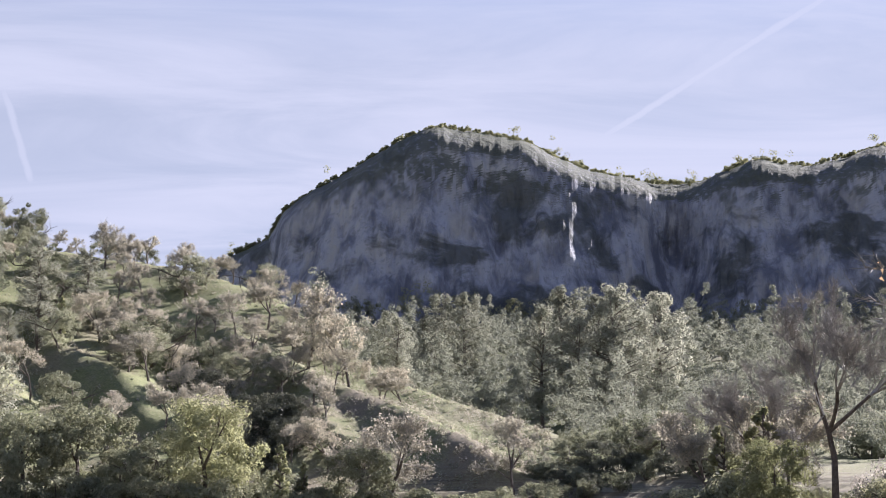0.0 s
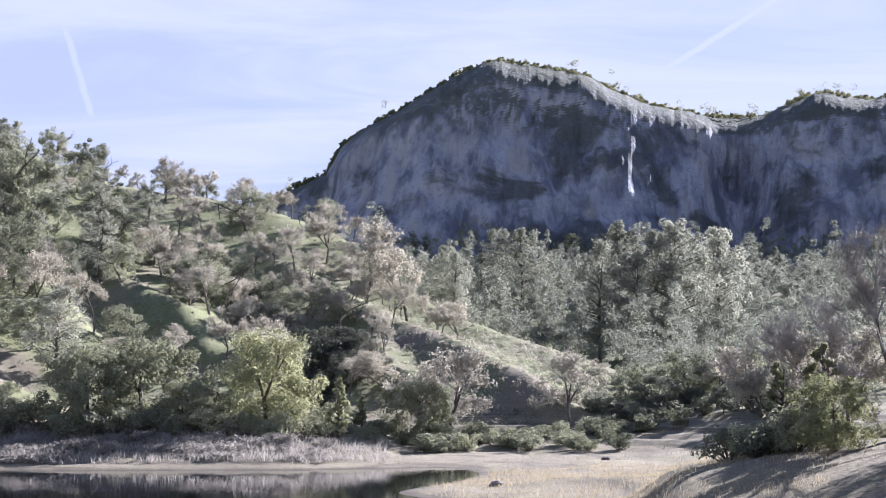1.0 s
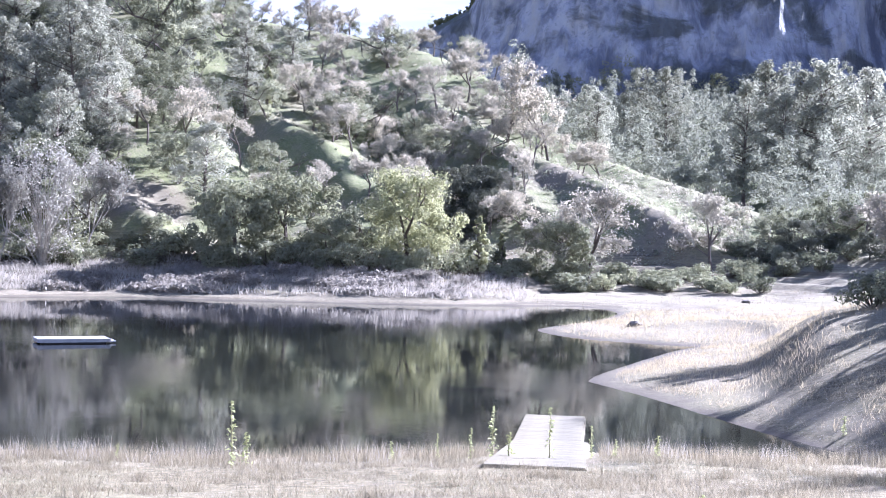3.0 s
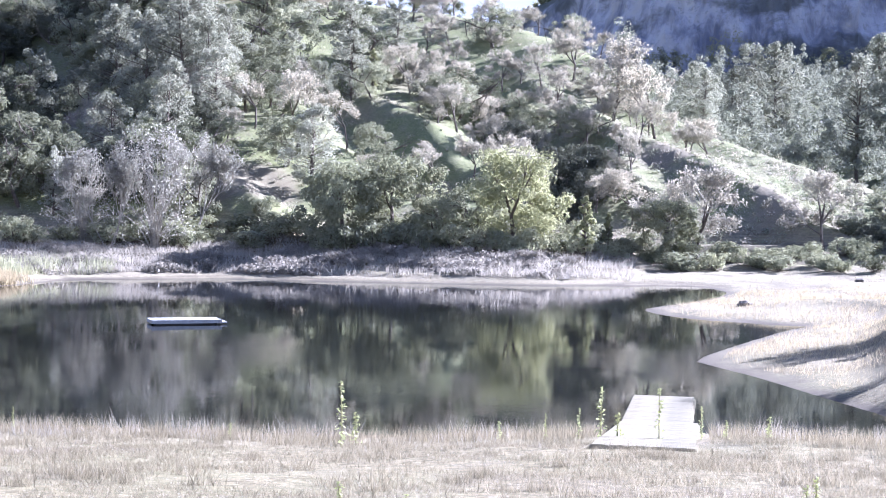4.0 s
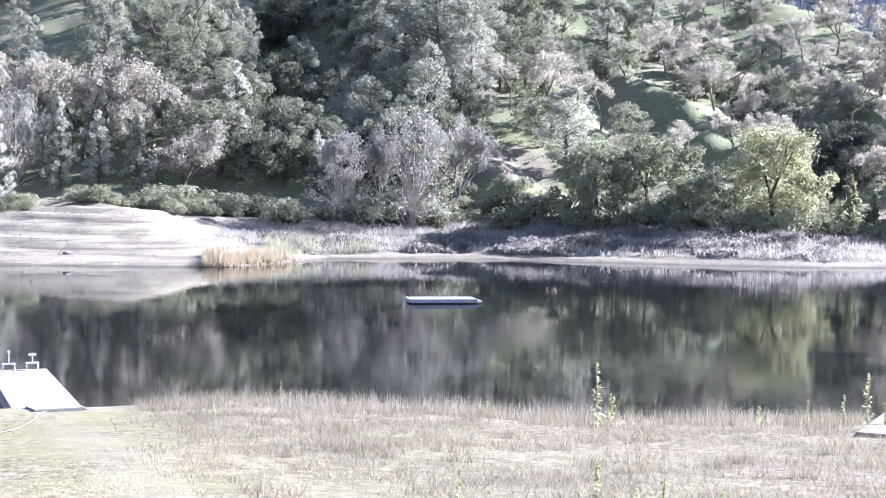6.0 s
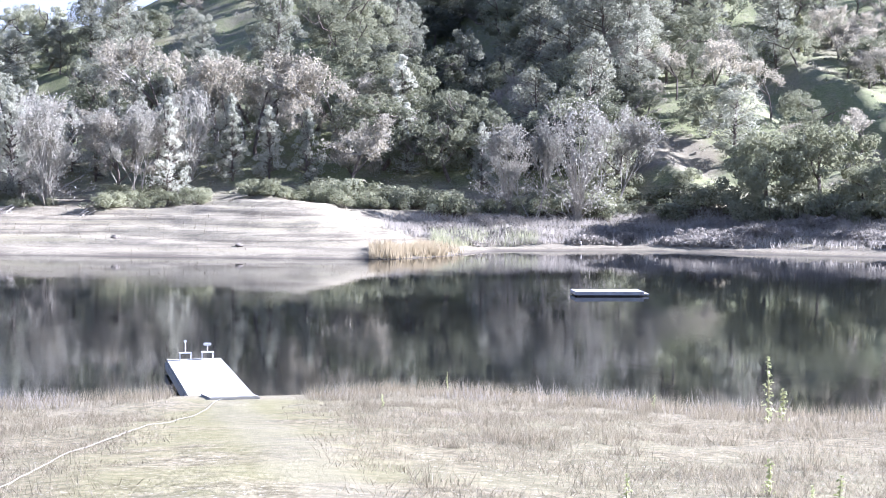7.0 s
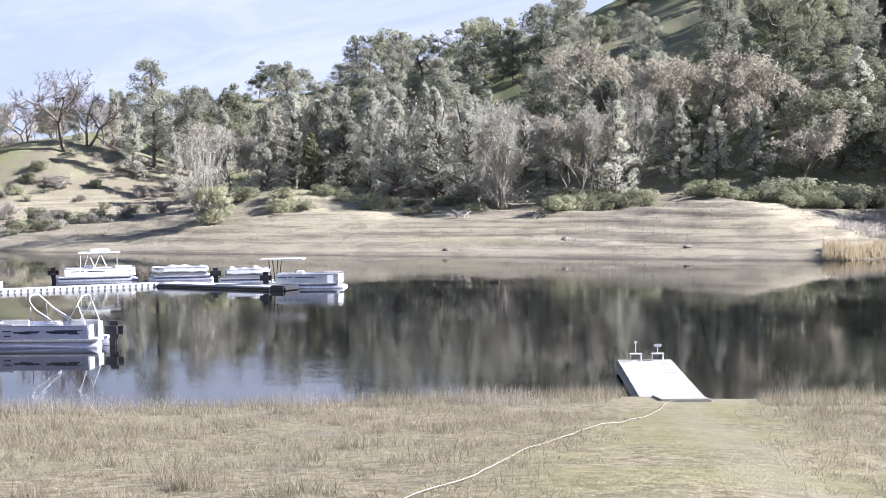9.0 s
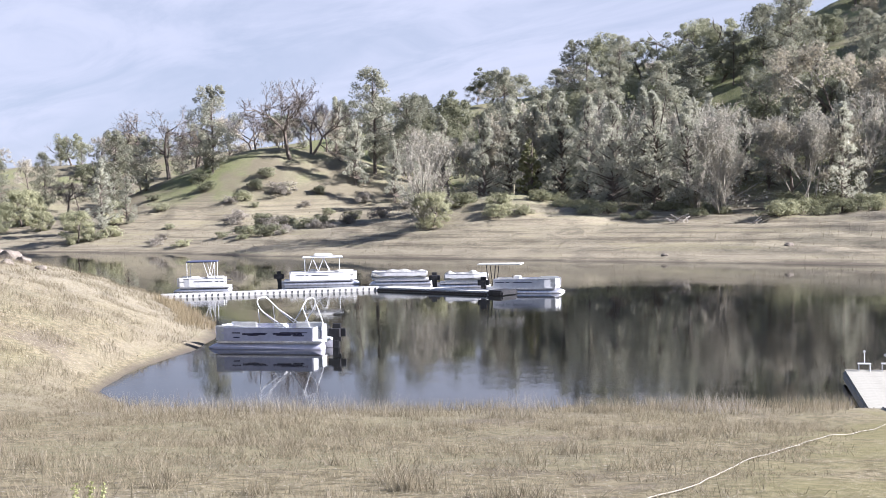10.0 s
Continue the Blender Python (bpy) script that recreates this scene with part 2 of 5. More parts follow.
    n.add("ShaderNodeOutputMaterial", {"Surface": body.outputs[0]})
    return m


def cliff_rock():
    """Volcanic rock tinted blue for haze, with pale faces, dark streaks and scrub on its ledges."""
    m, n = material("cliff_rock")
    where = n.add("ShaderNodeTexCoord").outputs["Object"]
    geometry = n.add("ShaderNodeNewGeometry")
    tall = n.scaled(where, 1.0, 1.0, 0.22)
    streak, block, fine = n.noise(0.09, tall, 6.0, 0.62), n.noise(0.03, where, 4.0, 0.6), n.noise(0.35, where, 6.0, 0.65)
    # the blue in both tones is distance haze put into the colour
    colour = n.mix(n.ramp(n.math("ADD", n.math("MULTIPLY", streak, 0.65), n.math("MULTIPLY", block, 0.35)), 0.42, 0.58), (0.14, 0.147, 0.18), (0.36, 0.366, 0.4))
    colour = n.mix(n.math("MULTIPLY", n.ramp(block, 0.5, 0.66), n.ramp(streak, 0.42, 0.62)), colour, (0.4, 0.385, 0.365))
    colour = n.mix(n.math("MULTIPLY", n.ramp(fine, 0.52, 0.66), 0.6), colour, (0.2, 0.2, 0.205))
    # dark scrub in the hollows and bands between the faces
    growth = n.noise(0.022, n.scaled(where, 1.0, 1.0, 1.5), 5.0, 0.62, 0.4)
    colour = n.mix(n.math("MULTIPLY", n.ramp(growth, 0.5, 0.6), 0.8), colour, n.mix(fine, (0.035, 0.04, 0.035), (0.1, 0.105, 0.09)))
    pale = n.math("MULTIPLY", n.ramp(n.noise(0.05, tall, 3.0, 0.5), 0.54, 0.66), n.ramp(growth, 0.54, 0.46))
    colour = n.mix(n.math("MULTIPLY", pale, 0.8), colour, n.mix(fine, (0.29, 0.28, 0.265), (0.45, 0.435, 0.41)))
    level = n.dot(geometry.outputs["Normal"], (0, 0, 1))
    scrub = n.math("MULTIPLY", n.ramp(n.math("ADD", level, n.math("MULTIPLY", n.math("SUBTRACT", block, 0.5), 0.5)), 0.74, 0.9), n.ramp(fine, 0.25, 0.45))
    crest = n.math("MULTIPLY", n.ramp(n.add("ShaderNodeSeparateXYZ", {0: where}).outputs["Z"], 118.0, 140.0), n.ramp(level, 0.3, 0.5))
    scrub = n.math("MAXIMUM", scrub, n.math("MULTIPLY", crest, n.math("MULTIPLY", n.ramp(fine, 0.25, 0.5), 0.85)))
    colour = n.mix(scrub, colour, n.mix(fine, (0.05, 0.055, 0.042), (0.13, 0.135, 0.1)))
    relief = n.add("ShaderNodeBump", {"Height": n.math("ADD", streak, n.math("MULTIPLY", fine, 0.5)), "Strength": 1.0, "Distance": 3.0})
    body = n.add("ShaderNodeBsdfPrincipled", {"Base Color": colour, "Roughness": 0.95, "Specular IOR Level": 0.1, "Normal": relief.outputs[0]})
    n.add("ShaderNodeOutputMaterial", {"Surface": body.outputs[0]})
    return m


def lake_water():
    m, n = material("lake_water")
    where = n.add("ShaderNodeTexCoord").outputs["Object"]
    small, large = n.math("ADD", n.noise(4.0, where, 4.0, 0.55), n.math("MULTIPLY", n.noise(0.8, where, 2.0, 0.5), 1.3)), n.noise(0.09, where, 3.0, 0.5)
    height = n.math("MULTIPLY", small, n.math("ADD", n.ramp(large, 0.42, 0.62), 0.3))
    ripple = n.add("ShaderNodeBump", {"Height": height, "Strength": 0.65, "Distance": 0.0042})
    body = n.add("ShaderNodeBsdfPrincipled", {"Base Color": (0.007, 0.0075, 0.007, 1), "Roughness": 0.0, "IOR": 1.33, "Normal": ripple.outputs[0]})
    n.add("ShaderNodeOutputMaterial", {"Surface": body.outputs[0]})
    return m


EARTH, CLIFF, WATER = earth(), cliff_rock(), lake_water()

# ---- the land ----
# A place is given by its bearing, in degrees to the left of +y, and its distance from the pivot.
NEAR_SHORE = [
    (-9, 52), (-4, 51), (0, 51), (7, 49.5), (16, 48), (24, 50), (32, 52), (35, 50.5), (42, 50.5), (50, 50), (59, 49.5),
    (66, 51), (70, 53), (71.5, 59), (70, 66), (67.6, 73), (66.6, 80), (66.8, 89), (68.6, 112), (72, 140), (76, 180), (82, 215),
]
FAR_SHORE = [
    (84, 240), (78, 238), (73, 219), (68.6, 204), (65, 186), (61.6, 178), (57, 167), (52, 158), (45, 149), (40, 144.5), (35, 141),
    (31.5, 140), (29.5, 146), (27.4, 158), (21.5, 162), (14.5, 157), (7.5, 156), (4, 162), (1.2, 162), (0, 150), (1, 135), (3, 124),
    (3.7, 118.5), (2.6, 112), (0.6, 108), (-2, 106.5), (-3.3, 107), (-2.4, 103), (-0.5, 90), (1.6, 78), (0.6, 75), (-1, 71), (-3.2, 65), (-6, 59), (-9, 55),
]


def spot(az, d):
    a = np.radians(az)
    return -np.sin(a) * d, np.cos(a) * d


def rounded(shore):
    """The shore with the corners of its spits cut twice."""
    points = [np.array(spot(az, d)) for az, d in shore]
    for _ in range(2):
        done = []
        for a, b in zip(points, points[1:] + points[:1]):
            spits = min(a[0], b[0]) > -13 and np.hypot(*b) < 165
            done += [a * 0.78 + b * 0.22, a * 0.22 + b * 0.78] if spits and np.hypot(*(b - a)) > 2.5 else [a]
        points = done
    return np.array(points)


LAKE = rounded(NEAR_SHORE + FAR_SHORE)


def lake_side(x, y):
    """Distance to the lake's edge: plus on land, minus on water."""
    best, inside = np.full(x.shape, 1e9), np.zeros(x.shape, bool)
    for (ax, ay), (bx, by) in zip(LAKE, np.roll(LAKE, -1, 0)):
        ex, ey = bx - ax, by - ay
        k = np.clip(((x - ax) * ex + (y - ay) * ey) / (ex * ex + ey * ey), 0, 1)
        best = np.minimum(best, np.hypot(x - ax - k * ex, y - ay - k * ey))
        inside ^= ((ay > y) != (by > y)) & (x < ex * (y - ay) / (ey if ey else 1e-9) + ax)
    return np.where(inside, -best, best)


def step(v, low, high):
    k = np.clip((v - low) / (high - low), 0, 1)
    return k * k * (3 - 2 * k)


def waves(x, y, size, seed, octaves=4):
    """Smooth value noise, about -1 to 1."""
    total, gain = np.zeros(np.shape(x)), 1.0
    for k in range(octaves):
        rng = np.random.default_rng(seed + k)
        grid = rng.uniform(-1, 1, (64, 64))
        u, v = np.asarray(x) / size, np.asarray(y) / size
        i, j = np.floor(u).astype(int), np.floor(v).astype(int)
        a, b = u - i, v - j
        a, b = a * a * (3 - 2 * a), b * b * (3 - 2 * b)
        g = lambda p, q: grid[p % 64, q % 64]
        total += gain * ((g(i, j) * (1 - a) + g(i + 1, j) * a) * (1 - b) + (g(i, j + 1) * (1 - a) + g(i + 1, j + 1) * a) * b)
        size, gain = size / 2.03, gain * 0.5
    return total / 1.6


HILL_AZ = [-30, -12, -7, -3, 0, 3, 6, 9, 12, 15, 19, 25, 32, 40, 46, 51, 56, 61, 66, 72, 85]
HILL_FOOT = [260, 260, 232, 210, 205, 203, 200, 200, 198, 196, 192, 192, 195, 195, 205, 215, 228, 262, 272, 276, 280]
RIDGE_FAR = [300, 270, 250, 255, 270, 290, 315, 330, 340, 350, 360, 370, 380, 370, 350, 340, 330, 318, 322, 330, 340]
RIDGE_EL = [-1, -0.4, 0.6, 2.0, 3.2, 4.6, 6.2, 7.3, 8.0, 8.5, 9.6, 11, 11.3, 8.0, 5.4, 4.3, 3.4, 2.5, 2.0, 1.4, 1.0]


# spurs that run down the hill: crest points (bearing, distance, angle of sight), slope on the near shaded side and beyond
SPURS = [
    ([(8.4, 290, 5.7), (6.7, 272, 4.8), (5.3, 258, 4.0), (2.6, 240, 3.0), (0.3, 226, 2.0), (-1.5, 216, 1.1), (-3.3, 208, -0.1)], 0.9, 0.45),
    ([(23.4, 335, 8.7), (22.6, 290, 7.1), (22.0, 255, 5.3), (21.4, 225, 3.2), (20.9, 205, 1.7), (20.4, 197, 0.9)], 0.85, 0.4),
    ([(15.2, 262, 5.0), (12.6, 246, 3.9), (11.2, 226, 1.9), (10.4, 212, 0.2)], 0.9, 0.5),
]
# gullies beside them: floor points (bearing, distance, height) and the slope of their sides
GULLIES = [
    ([(10.2, 272, 23), (8.6, 245, 13), (7.4, 225, 8.5), (6.8, 203, 6)], 0.8),
    ([(33, 345, 46), (30, 300, 29), (28.2, 265, 18), (27, 235, 10.5), (26.5, 203, 6)], 0.75),
    ([(17, 272, 29), (15, 248, 19), (13.2, 228, 11), (12, 208, 7)], 0.7),
]


def along(x, y, line, levels):
    """Distance from a bent line, the line's level beside each place and the side on which the place lies."""
    best, level, turn = np.full(x.shape, 1e9), np.zeros(x.shape), np.zeros(x.shape)
    points = [spot(p[0], p[1]) for p in line]
    for (ax, ay), (bx, by), la, lb in zip(points, points[1:], levels, levels[1:]):
        ex, ey = bx - ax, by - ay
        u = np.clip(((x - ax) * ex + (y - ay) * ey) / (ex * ex + ey * ey), 0, 1)
        off = np.hypot(x - ax - u * ex, y - ay - u * ey)
        nearer = off < best
        best, level = np.where(nearer, off, best), np.where(nearer, la + (lb - la) * u, level)
        turn = np.where(nearer, np.sign(ex * (y - ay) - ey * (x - ax)), turn)
    return best, level, turn


def ground(x, y):
    """The land's height at x, y."""
    x, y = np.asarray(x, float), np.asarray(y, float)
    d, az = np.hypot(x, y), np.degrees(np.arctan2(-x, y))
    side = lake_side(x, y)
    out = np.maximum(side, 0)
    # banks: a long even slope by the eye, steep to both sides, benches beyond the water
    near = np.minimum(0.22 * out, 0.55) + 0.114 * np.maximum(out - 2.5, 0)
    near = np.minimum(near, 6.2 + 0.02 * out)
    near = near + 0.3 * (1 - step(d, 4, 18))
    steep = 7.0 * (1 - np.exp(-0.4 * out / 7.0)) + 0.02 * out
    beyond = 8.0 * (1 - np.exp(-0.2 * out / 8.0)) + 0.012 * out
    shelf = 4.2 * (1 - np.exp(-0.26 * out / 4.2)) + 0.01 * out
    beyond = beyond + (shelf - beyond) * step(az, 56, 63)
    spit = 3.2 * (1 - np.exp(-0.09 * out / 3.2))
    away = step(d, 100, 135)
    left, right = step(az, 66, 72) * step(d, 50, 70), step(az, -4.5, -8.5) * step(d, 50, 62)
    tongue = step(az, 6, 2) * step(d, 62, 72) * (1 - step(out, 25, 60))
    flank = np.clip(left * (1 - step(d, 150, 200)) + right * (1 - step(d, 95, 130)), 0, 1)
    z = near * (1 - away) + beyond * away
    z = z * (1 - tongue) + spit * tongue
    z = z * (1 - flank) + steep * flank
    # the two mounds on the far bank and the knoll with the oaks
    for ma, md, high, wide, deep in ((36, 168, 1.6, 11, 13), (55, 191, 3.6, 13, 12), (64, 255, 12.6, 27, 19), (9, 190, 1.0, 14, 10)):
        mx, my = spot(ma, md)
        c, s = math.cos(radians(ma)), math.sin(radians(ma))
        across, deepway = (x - mx) * c + (y - my) * s, -(x - mx) * s + (y - my) * c
        z = z + high * np.exp(-(across / wide) ** 2 - (deepway / deep) ** 2)
    # hills
    foot, far, el = (np.interp(az, HILL_AZ, k) for k in (HILL_FOOT, RIDGE_FAR, RIDGE_EL))
    top = np.maximum(8 + far * np.tan(np.radians(el)), 6)
    k = np.clip((d - foot) / (far - foot), 0, 1)
    rise = np.where(d < far, k ** 0.9 * (1 - 0.15 * np.sin(k * np.pi)), 1 - 0.55 * step(d, far, far + 220))
    folds = waves(x, y, 45, 11) * 5 * np.clip(k * 3, 0, 1) * step(top, 8, 40)
    view = step(y, -30, 40)
    z = z * (1 - 0.9 * np.clip(k * 4, 0, 1) * view) + (top - 6) * rise * view + folds * view * step(d, far + 200, far - 60) + 6 * np.clip(k * 4, 0, 1) * 0.9 * view
    rough = waves(x, y, 12, 31) * 1.2
    for line, bank in GULLIES:
        off, floor, _ = along(x, y, line, [p[2] for p in line])
        carved = floor + bank * np.maximum(np.hypot(off, 2.0) - 2.0, 0) + rough
        z = np.where((d > 200) & (off < 60), np.minimum(z, carved * step(d, 198, 206) + z * (1 - step(d, 198, 206))), z)
    for line, shaded, sunny in SPURS:
        off, crest, turn = along(x, y, line, [8 + p[1] * math.tan(radians(p[2])) for p in line])
        raised = crest - np.where(turn < 0, shaded, sunny) * (np.hypot(off, 1.5) - 1.5) + rough * 0.5
        z = np.where(off < 40, np.maximum(z, raised), z)
    # the valley behind, up to the foot of the cliffs
    valley = 4 + 58 * np.clip((d - 225) / 340, 0, 1) ** 1.15 + waves(x, y, 70, 5) * 4 * step(d, 240, 320)
    z = np.where(d > 200, np.maximum(z, valley * step(az, 14, 8) * view), z)
    # wave-cut lines, hummocks, and the lake bed
    rung = 0.95 + 0.25 * waves(x, y, 60, 13, 2)
    part_way = z / rung + waves(x, y, 22, 15, 3) * 0.7
    whole = np.floor(part_way)
    cut = (whole + step(part_way - whole, 0.45, 0.9) - part_way) * rung
    z = z + np.where((out > 1.0) & (z < 7.5), 0.75 * cut * step(z, 0.25, 1.0) * step(d, 95, 130) * (1 - step(z, 6.0, 7.5)), 0)
    z = z + waves(x, y, 3.0, 7) * (0.07 + 0.13 * step(d, 60, 140)) * step(out, 0.5, 3) + waves(x, y, 14, 9) * 0.25 * step(out, 2, 10) * step(d, 20, 40)
    bed = -np.minimum(0.16 * np.maximum(-side, 0), 2.5) - 0.02
    return np.where(side > 0, np.maximum(z, 0.012 + 0.05 * np.minimum(out, 1)), bed)


def height(az, d):
    x, y = spot(az, d)
    return float(ground(np.array([x]), np.array([y]))[0])


def mesh_object(name, verts, faces, mat, parent=None, smooth=False):
    me = bpy.data.meshes.new(name)
    me.from_pydata(np.asarray(verts, float).tolist(), [], faces if isinstance(faces, list) else faces.tolist())
    me.materials.append(mat)
    if smooth:
        me.polygons.foreach_set("use_smooth", np.ones(len(me.polygons), bool))
    me.update()
    ob = new(name, me)
    ob.parent = parent
    return ob


def sheet_faces(rows, cols, closed=False):
    i, j = np.meshgrid(np.arange(rows - 1), np.arange(cols if closed else cols - 1), indexing="ij")
    k = (j + 1) % cols
    return np.stack([i * cols + j, i * cols + k, (i + 1) * cols + k, (i + 1) * cols + j], -1).reshape(-1, 4)


def build_ground():
    az = np.concatenate([np.arange(-24, 80, 0.33), np.arange(80, 336, 4.0)])
    d = np.concatenate([[0.004, 2, 5, 8], np.arange(11, 56, 0.42), np.arange(56, 136, 1.3), np.arange(136, 215, 0.8),
                        np.arange(215, 420, 3.2), np.arange(420, 700, 14), [760, 900, 1200, 1800, 2800, 4400]])
    dd, aa = np.meshgrid(d, az, indexing="ij")
    x, y = spot(aa, dd)
    z = ground(x, y)
    z = np.where(dd > 1000, z * (1 - step(dd, 1000, 2500)) + 8 * step(dd, 1000, 2500), z)
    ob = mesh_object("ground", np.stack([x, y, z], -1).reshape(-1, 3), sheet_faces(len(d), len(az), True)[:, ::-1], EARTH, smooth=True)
    return tagged(ob, "dry grassy banks and winter-green hills round a low lake", "ground", kind="structure")


build_ground()


def build_water():
    # one sheet inside a ring a little larger than the lake, under the banks
    x, y = LAKE[:, 0], LAKE[:, 1]
    bm = bmesh.new()
    middle = Vector((float(x.mean()), float(y.mean()), 0))
    grown = [bm.verts.new(Vector((a, b, 0)) + (Vector((a, b, 0)) - middle).normalized() * 0.0) for a, b in LAKE]
    bm.faces.new(grown)
    bmesh.ops.triangulate(bm, faces=bm.faces)
    me = bpy.data.meshes.new("water")
    bm.to_mesh(me)
    bm.free()
    me.materials.append(WATER)
    ob = new("water", me)
    return tagged(ob, "still dark lake water with faint ripples and mirrored hills", "lake", kind="structure")


build_water()

CLIFF_AZ = [-60, -42, -35, -25, -18.9, -16, -13.7, -11.6, -8.8, -6.6, -4, -0.7, 1.2, 2.8, 4.6, 6.1, 6.7, 8.5, 10.5, 14]
CLIFF_EL = [3, 6, 9, 12.2, 12.6, 12.0, 12.4, 11.5, 11.7, 12.3, 13.5, 14.1, 13.6, 12.5, 11.5, 10.5, 9.4, 8.5, 7.5, 5]
CLIFF_D = [700, 690, 680, 670, 655, 645, 644, 644, 636, 622, 611, 600, 600, 603, 608, 615, 630, 650, 660, 670]


def build_mountain():
    az = np.arange(-60, 14.01, 0.13)
    s = np.concatenate([np.linspace(0, 1, 110), np.linspace(1.02, 1.6, 22)])
    ss, aa = np.meshgrid(s, az, indexing="ij")
    el, base = np.interp(aa, CLIFF_AZ, CLIFF_EL), np.interp(aa, CLIFF_AZ, CLIFF_D)
    el = el + waves(aa, aa * 0, 1.1, 41) * 0.12
    k = np.clip(ss, 0, 1)
    foot = 40.0
    d = base - 50 * (1 - k) ** 2 + 25 * k + 60 * np.clip((k - 0.8) / 0.2, 0, 1) ** 2.2
    top = 8 + (base + 85) * np.tan(np.radians(el))
    z = foot + (top - foot) * k
    over = np.clip(ss - 1, 0, 1)
    d, z = d + over * 420, z - (top - foot) * over ** 1.6 * 1.9
    # buttresses, chimneys and ledges
    arc = aa * 10.5
    d = d + 26 * np.exp(-((aa + 10.4) / 1.1) ** 2) * np.clip(k * 3, 0, 1) * np.clip((1 - k) * 2.5, 0, 1)
    flute = waves(arc, z * 0.12, 30, 21) * 8 + np.abs(waves(arc, z * 0.16, 9, 22)) * -4 + waves(arc, z * 0.25, 3.5, 29, 3) * 3.0
    ledge = waves(arc * 0.35, z, 26, 25, 3) * 4
    hold = np.clip(np.minimum(k * 4, (1.0 - k) * 3.2), 0, 1)
    d = d + (flute + ledge) * hold
    x, y = spot(aa, d)
    ob = mesh_object("mountain", np.stack([x, y, z], -1).reshape(-1, 3), sheet_faces(len(s), len(az))[:, ::-1], CLIFF)
    return tagged(ob, "dome of shaded rock, tinted blue-grey for haze, with sheer cliffs and scrub on top", "mountain", kind="structure")


build_mountain()

# ---- trees ----


def tubes(segments, sides):
    """Tapered prisms round segments (x0, y0, z0, x1, y1, z1, r0, r1)."""
    s = np.asarray(segments, float)
    a, b = s[:, 0:3], s[:, 3:6]
    axis = b - a
    axis /= np.linalg.norm(axis, axis=1)[:, None] + 1e-9
    helper = np.where(np.abs(axis[:, 2:3]) < 0.9, [[0, 0, 1.0]], [[1.0, 0, 0]])
    u = np.cross(axis, helper)
    u /= np.linalg.norm(u, axis=1)[:, None]
    v = np.cross(axis, u)
    turn = np.arange(sides) * 2 * np.pi / sides
    ring = np.cos(turn)[None, :, None] * u[:, None] + np.sin(turn)[None, :, None] * v[:, None]
    verts = np.concatenate([a[:, None] + ring * s[:, 6, None, None], b[:, None] + ring * s[:, 7, None, None]], 1)
    n = np.arange(len(s))[:, None] * 2 * sides
    j = np.arange(sides)[None, :]
    k = (j + 1) % sides
    faces = np.stack([n + j, n + k, n + sides + k, n + sides + j], -1).reshape(-1, 4)
    return verts.reshape(-1, 3), faces


def leaves(rng, centres, radii, count, size, long=1.6, upward=0.3, loose=0.5):
    """Small kite-shaped leaves or sprays in round clumps."""
    centres, radii = np.asarray(centres, float), np.asarray(radii, float)
    pick = np.repeat(np.arange(len(centres)), count)
    ways = rng.normal(size=(len(pick), 3))
    ways /= np.linalg.norm(ways, axis=1)[:, None]
    reach = rng.uniform(0.25, 1.0, len(pick)) ** 0.5
    at = centres[pick] + ways * (radii[pick] * reach)[:, None] * [1, 1, 0.8]
    middle = centres.mean(0)
    outer = centres - middle
    outer /= np.linalg.norm(outer, axis=1)[:, None] + 0.3
    normal = ways * 0.8 + outer[pick] * 0.4 + rng.normal(size=ways.shape) * loose + [0, 0, upward]
    normal /= np.linalg.norm(normal, axis=1)[:, None]
    u = np.cross(normal, rng.normal(size=ways.shape))
    u /= np.linalg.norm(u, axis=1)[:, None]
    v = np.cross(normal, u)
    half = size * rng.uniform(0.55, 1.25, len(pick))[:, None]
    verts = np.stack([at - u * half * long, at + u * half * long * 0.6 - v * half, at + u * half * long * 0.7 + v * half * 0.9], 1)
    return verts.reshape(-1, 3), np.arange(len(pick) * 3).reshape(-1, 3)


def sprays(rng, tips, heads, count, long, thick):
    """Fine twigs fanning out from the branches' tips, each a thin sliver."""
    pick = np.repeat(np.arange(len(tips)), count)
    h = heads[pick] + rng.normal(size=(len(pick), 3)) * 0.55
    h /= np.linalg.norm(h, axis=1)[:, None]
    a = tips[pick] - heads[pick] * rng.uniform(0, long, len(pick))[:, None]
    b = a + h * rng.uniform(0.4, 1.0, len(pick))[:, None] * long
    s = np.cross(h, rng.normal(size=h.shape))
    s *= thick / (np.linalg.norm(s, axis=1)[:, None] + 1e-9)
    return np.stack([a - s, a + s, b], 1).reshape(-1, 3), np.arange(len(pick) * 3).reshape(-1, 3)


def joined(*shapes):
    """Several meshes in one: triangles and quads."""
    verts, faces, n = [], [], 0
    for v, f in shapes:
        verts.append(v)
        faces += (f + n).tolist()
        n += len(v)
    return np.concatenate(verts), faces


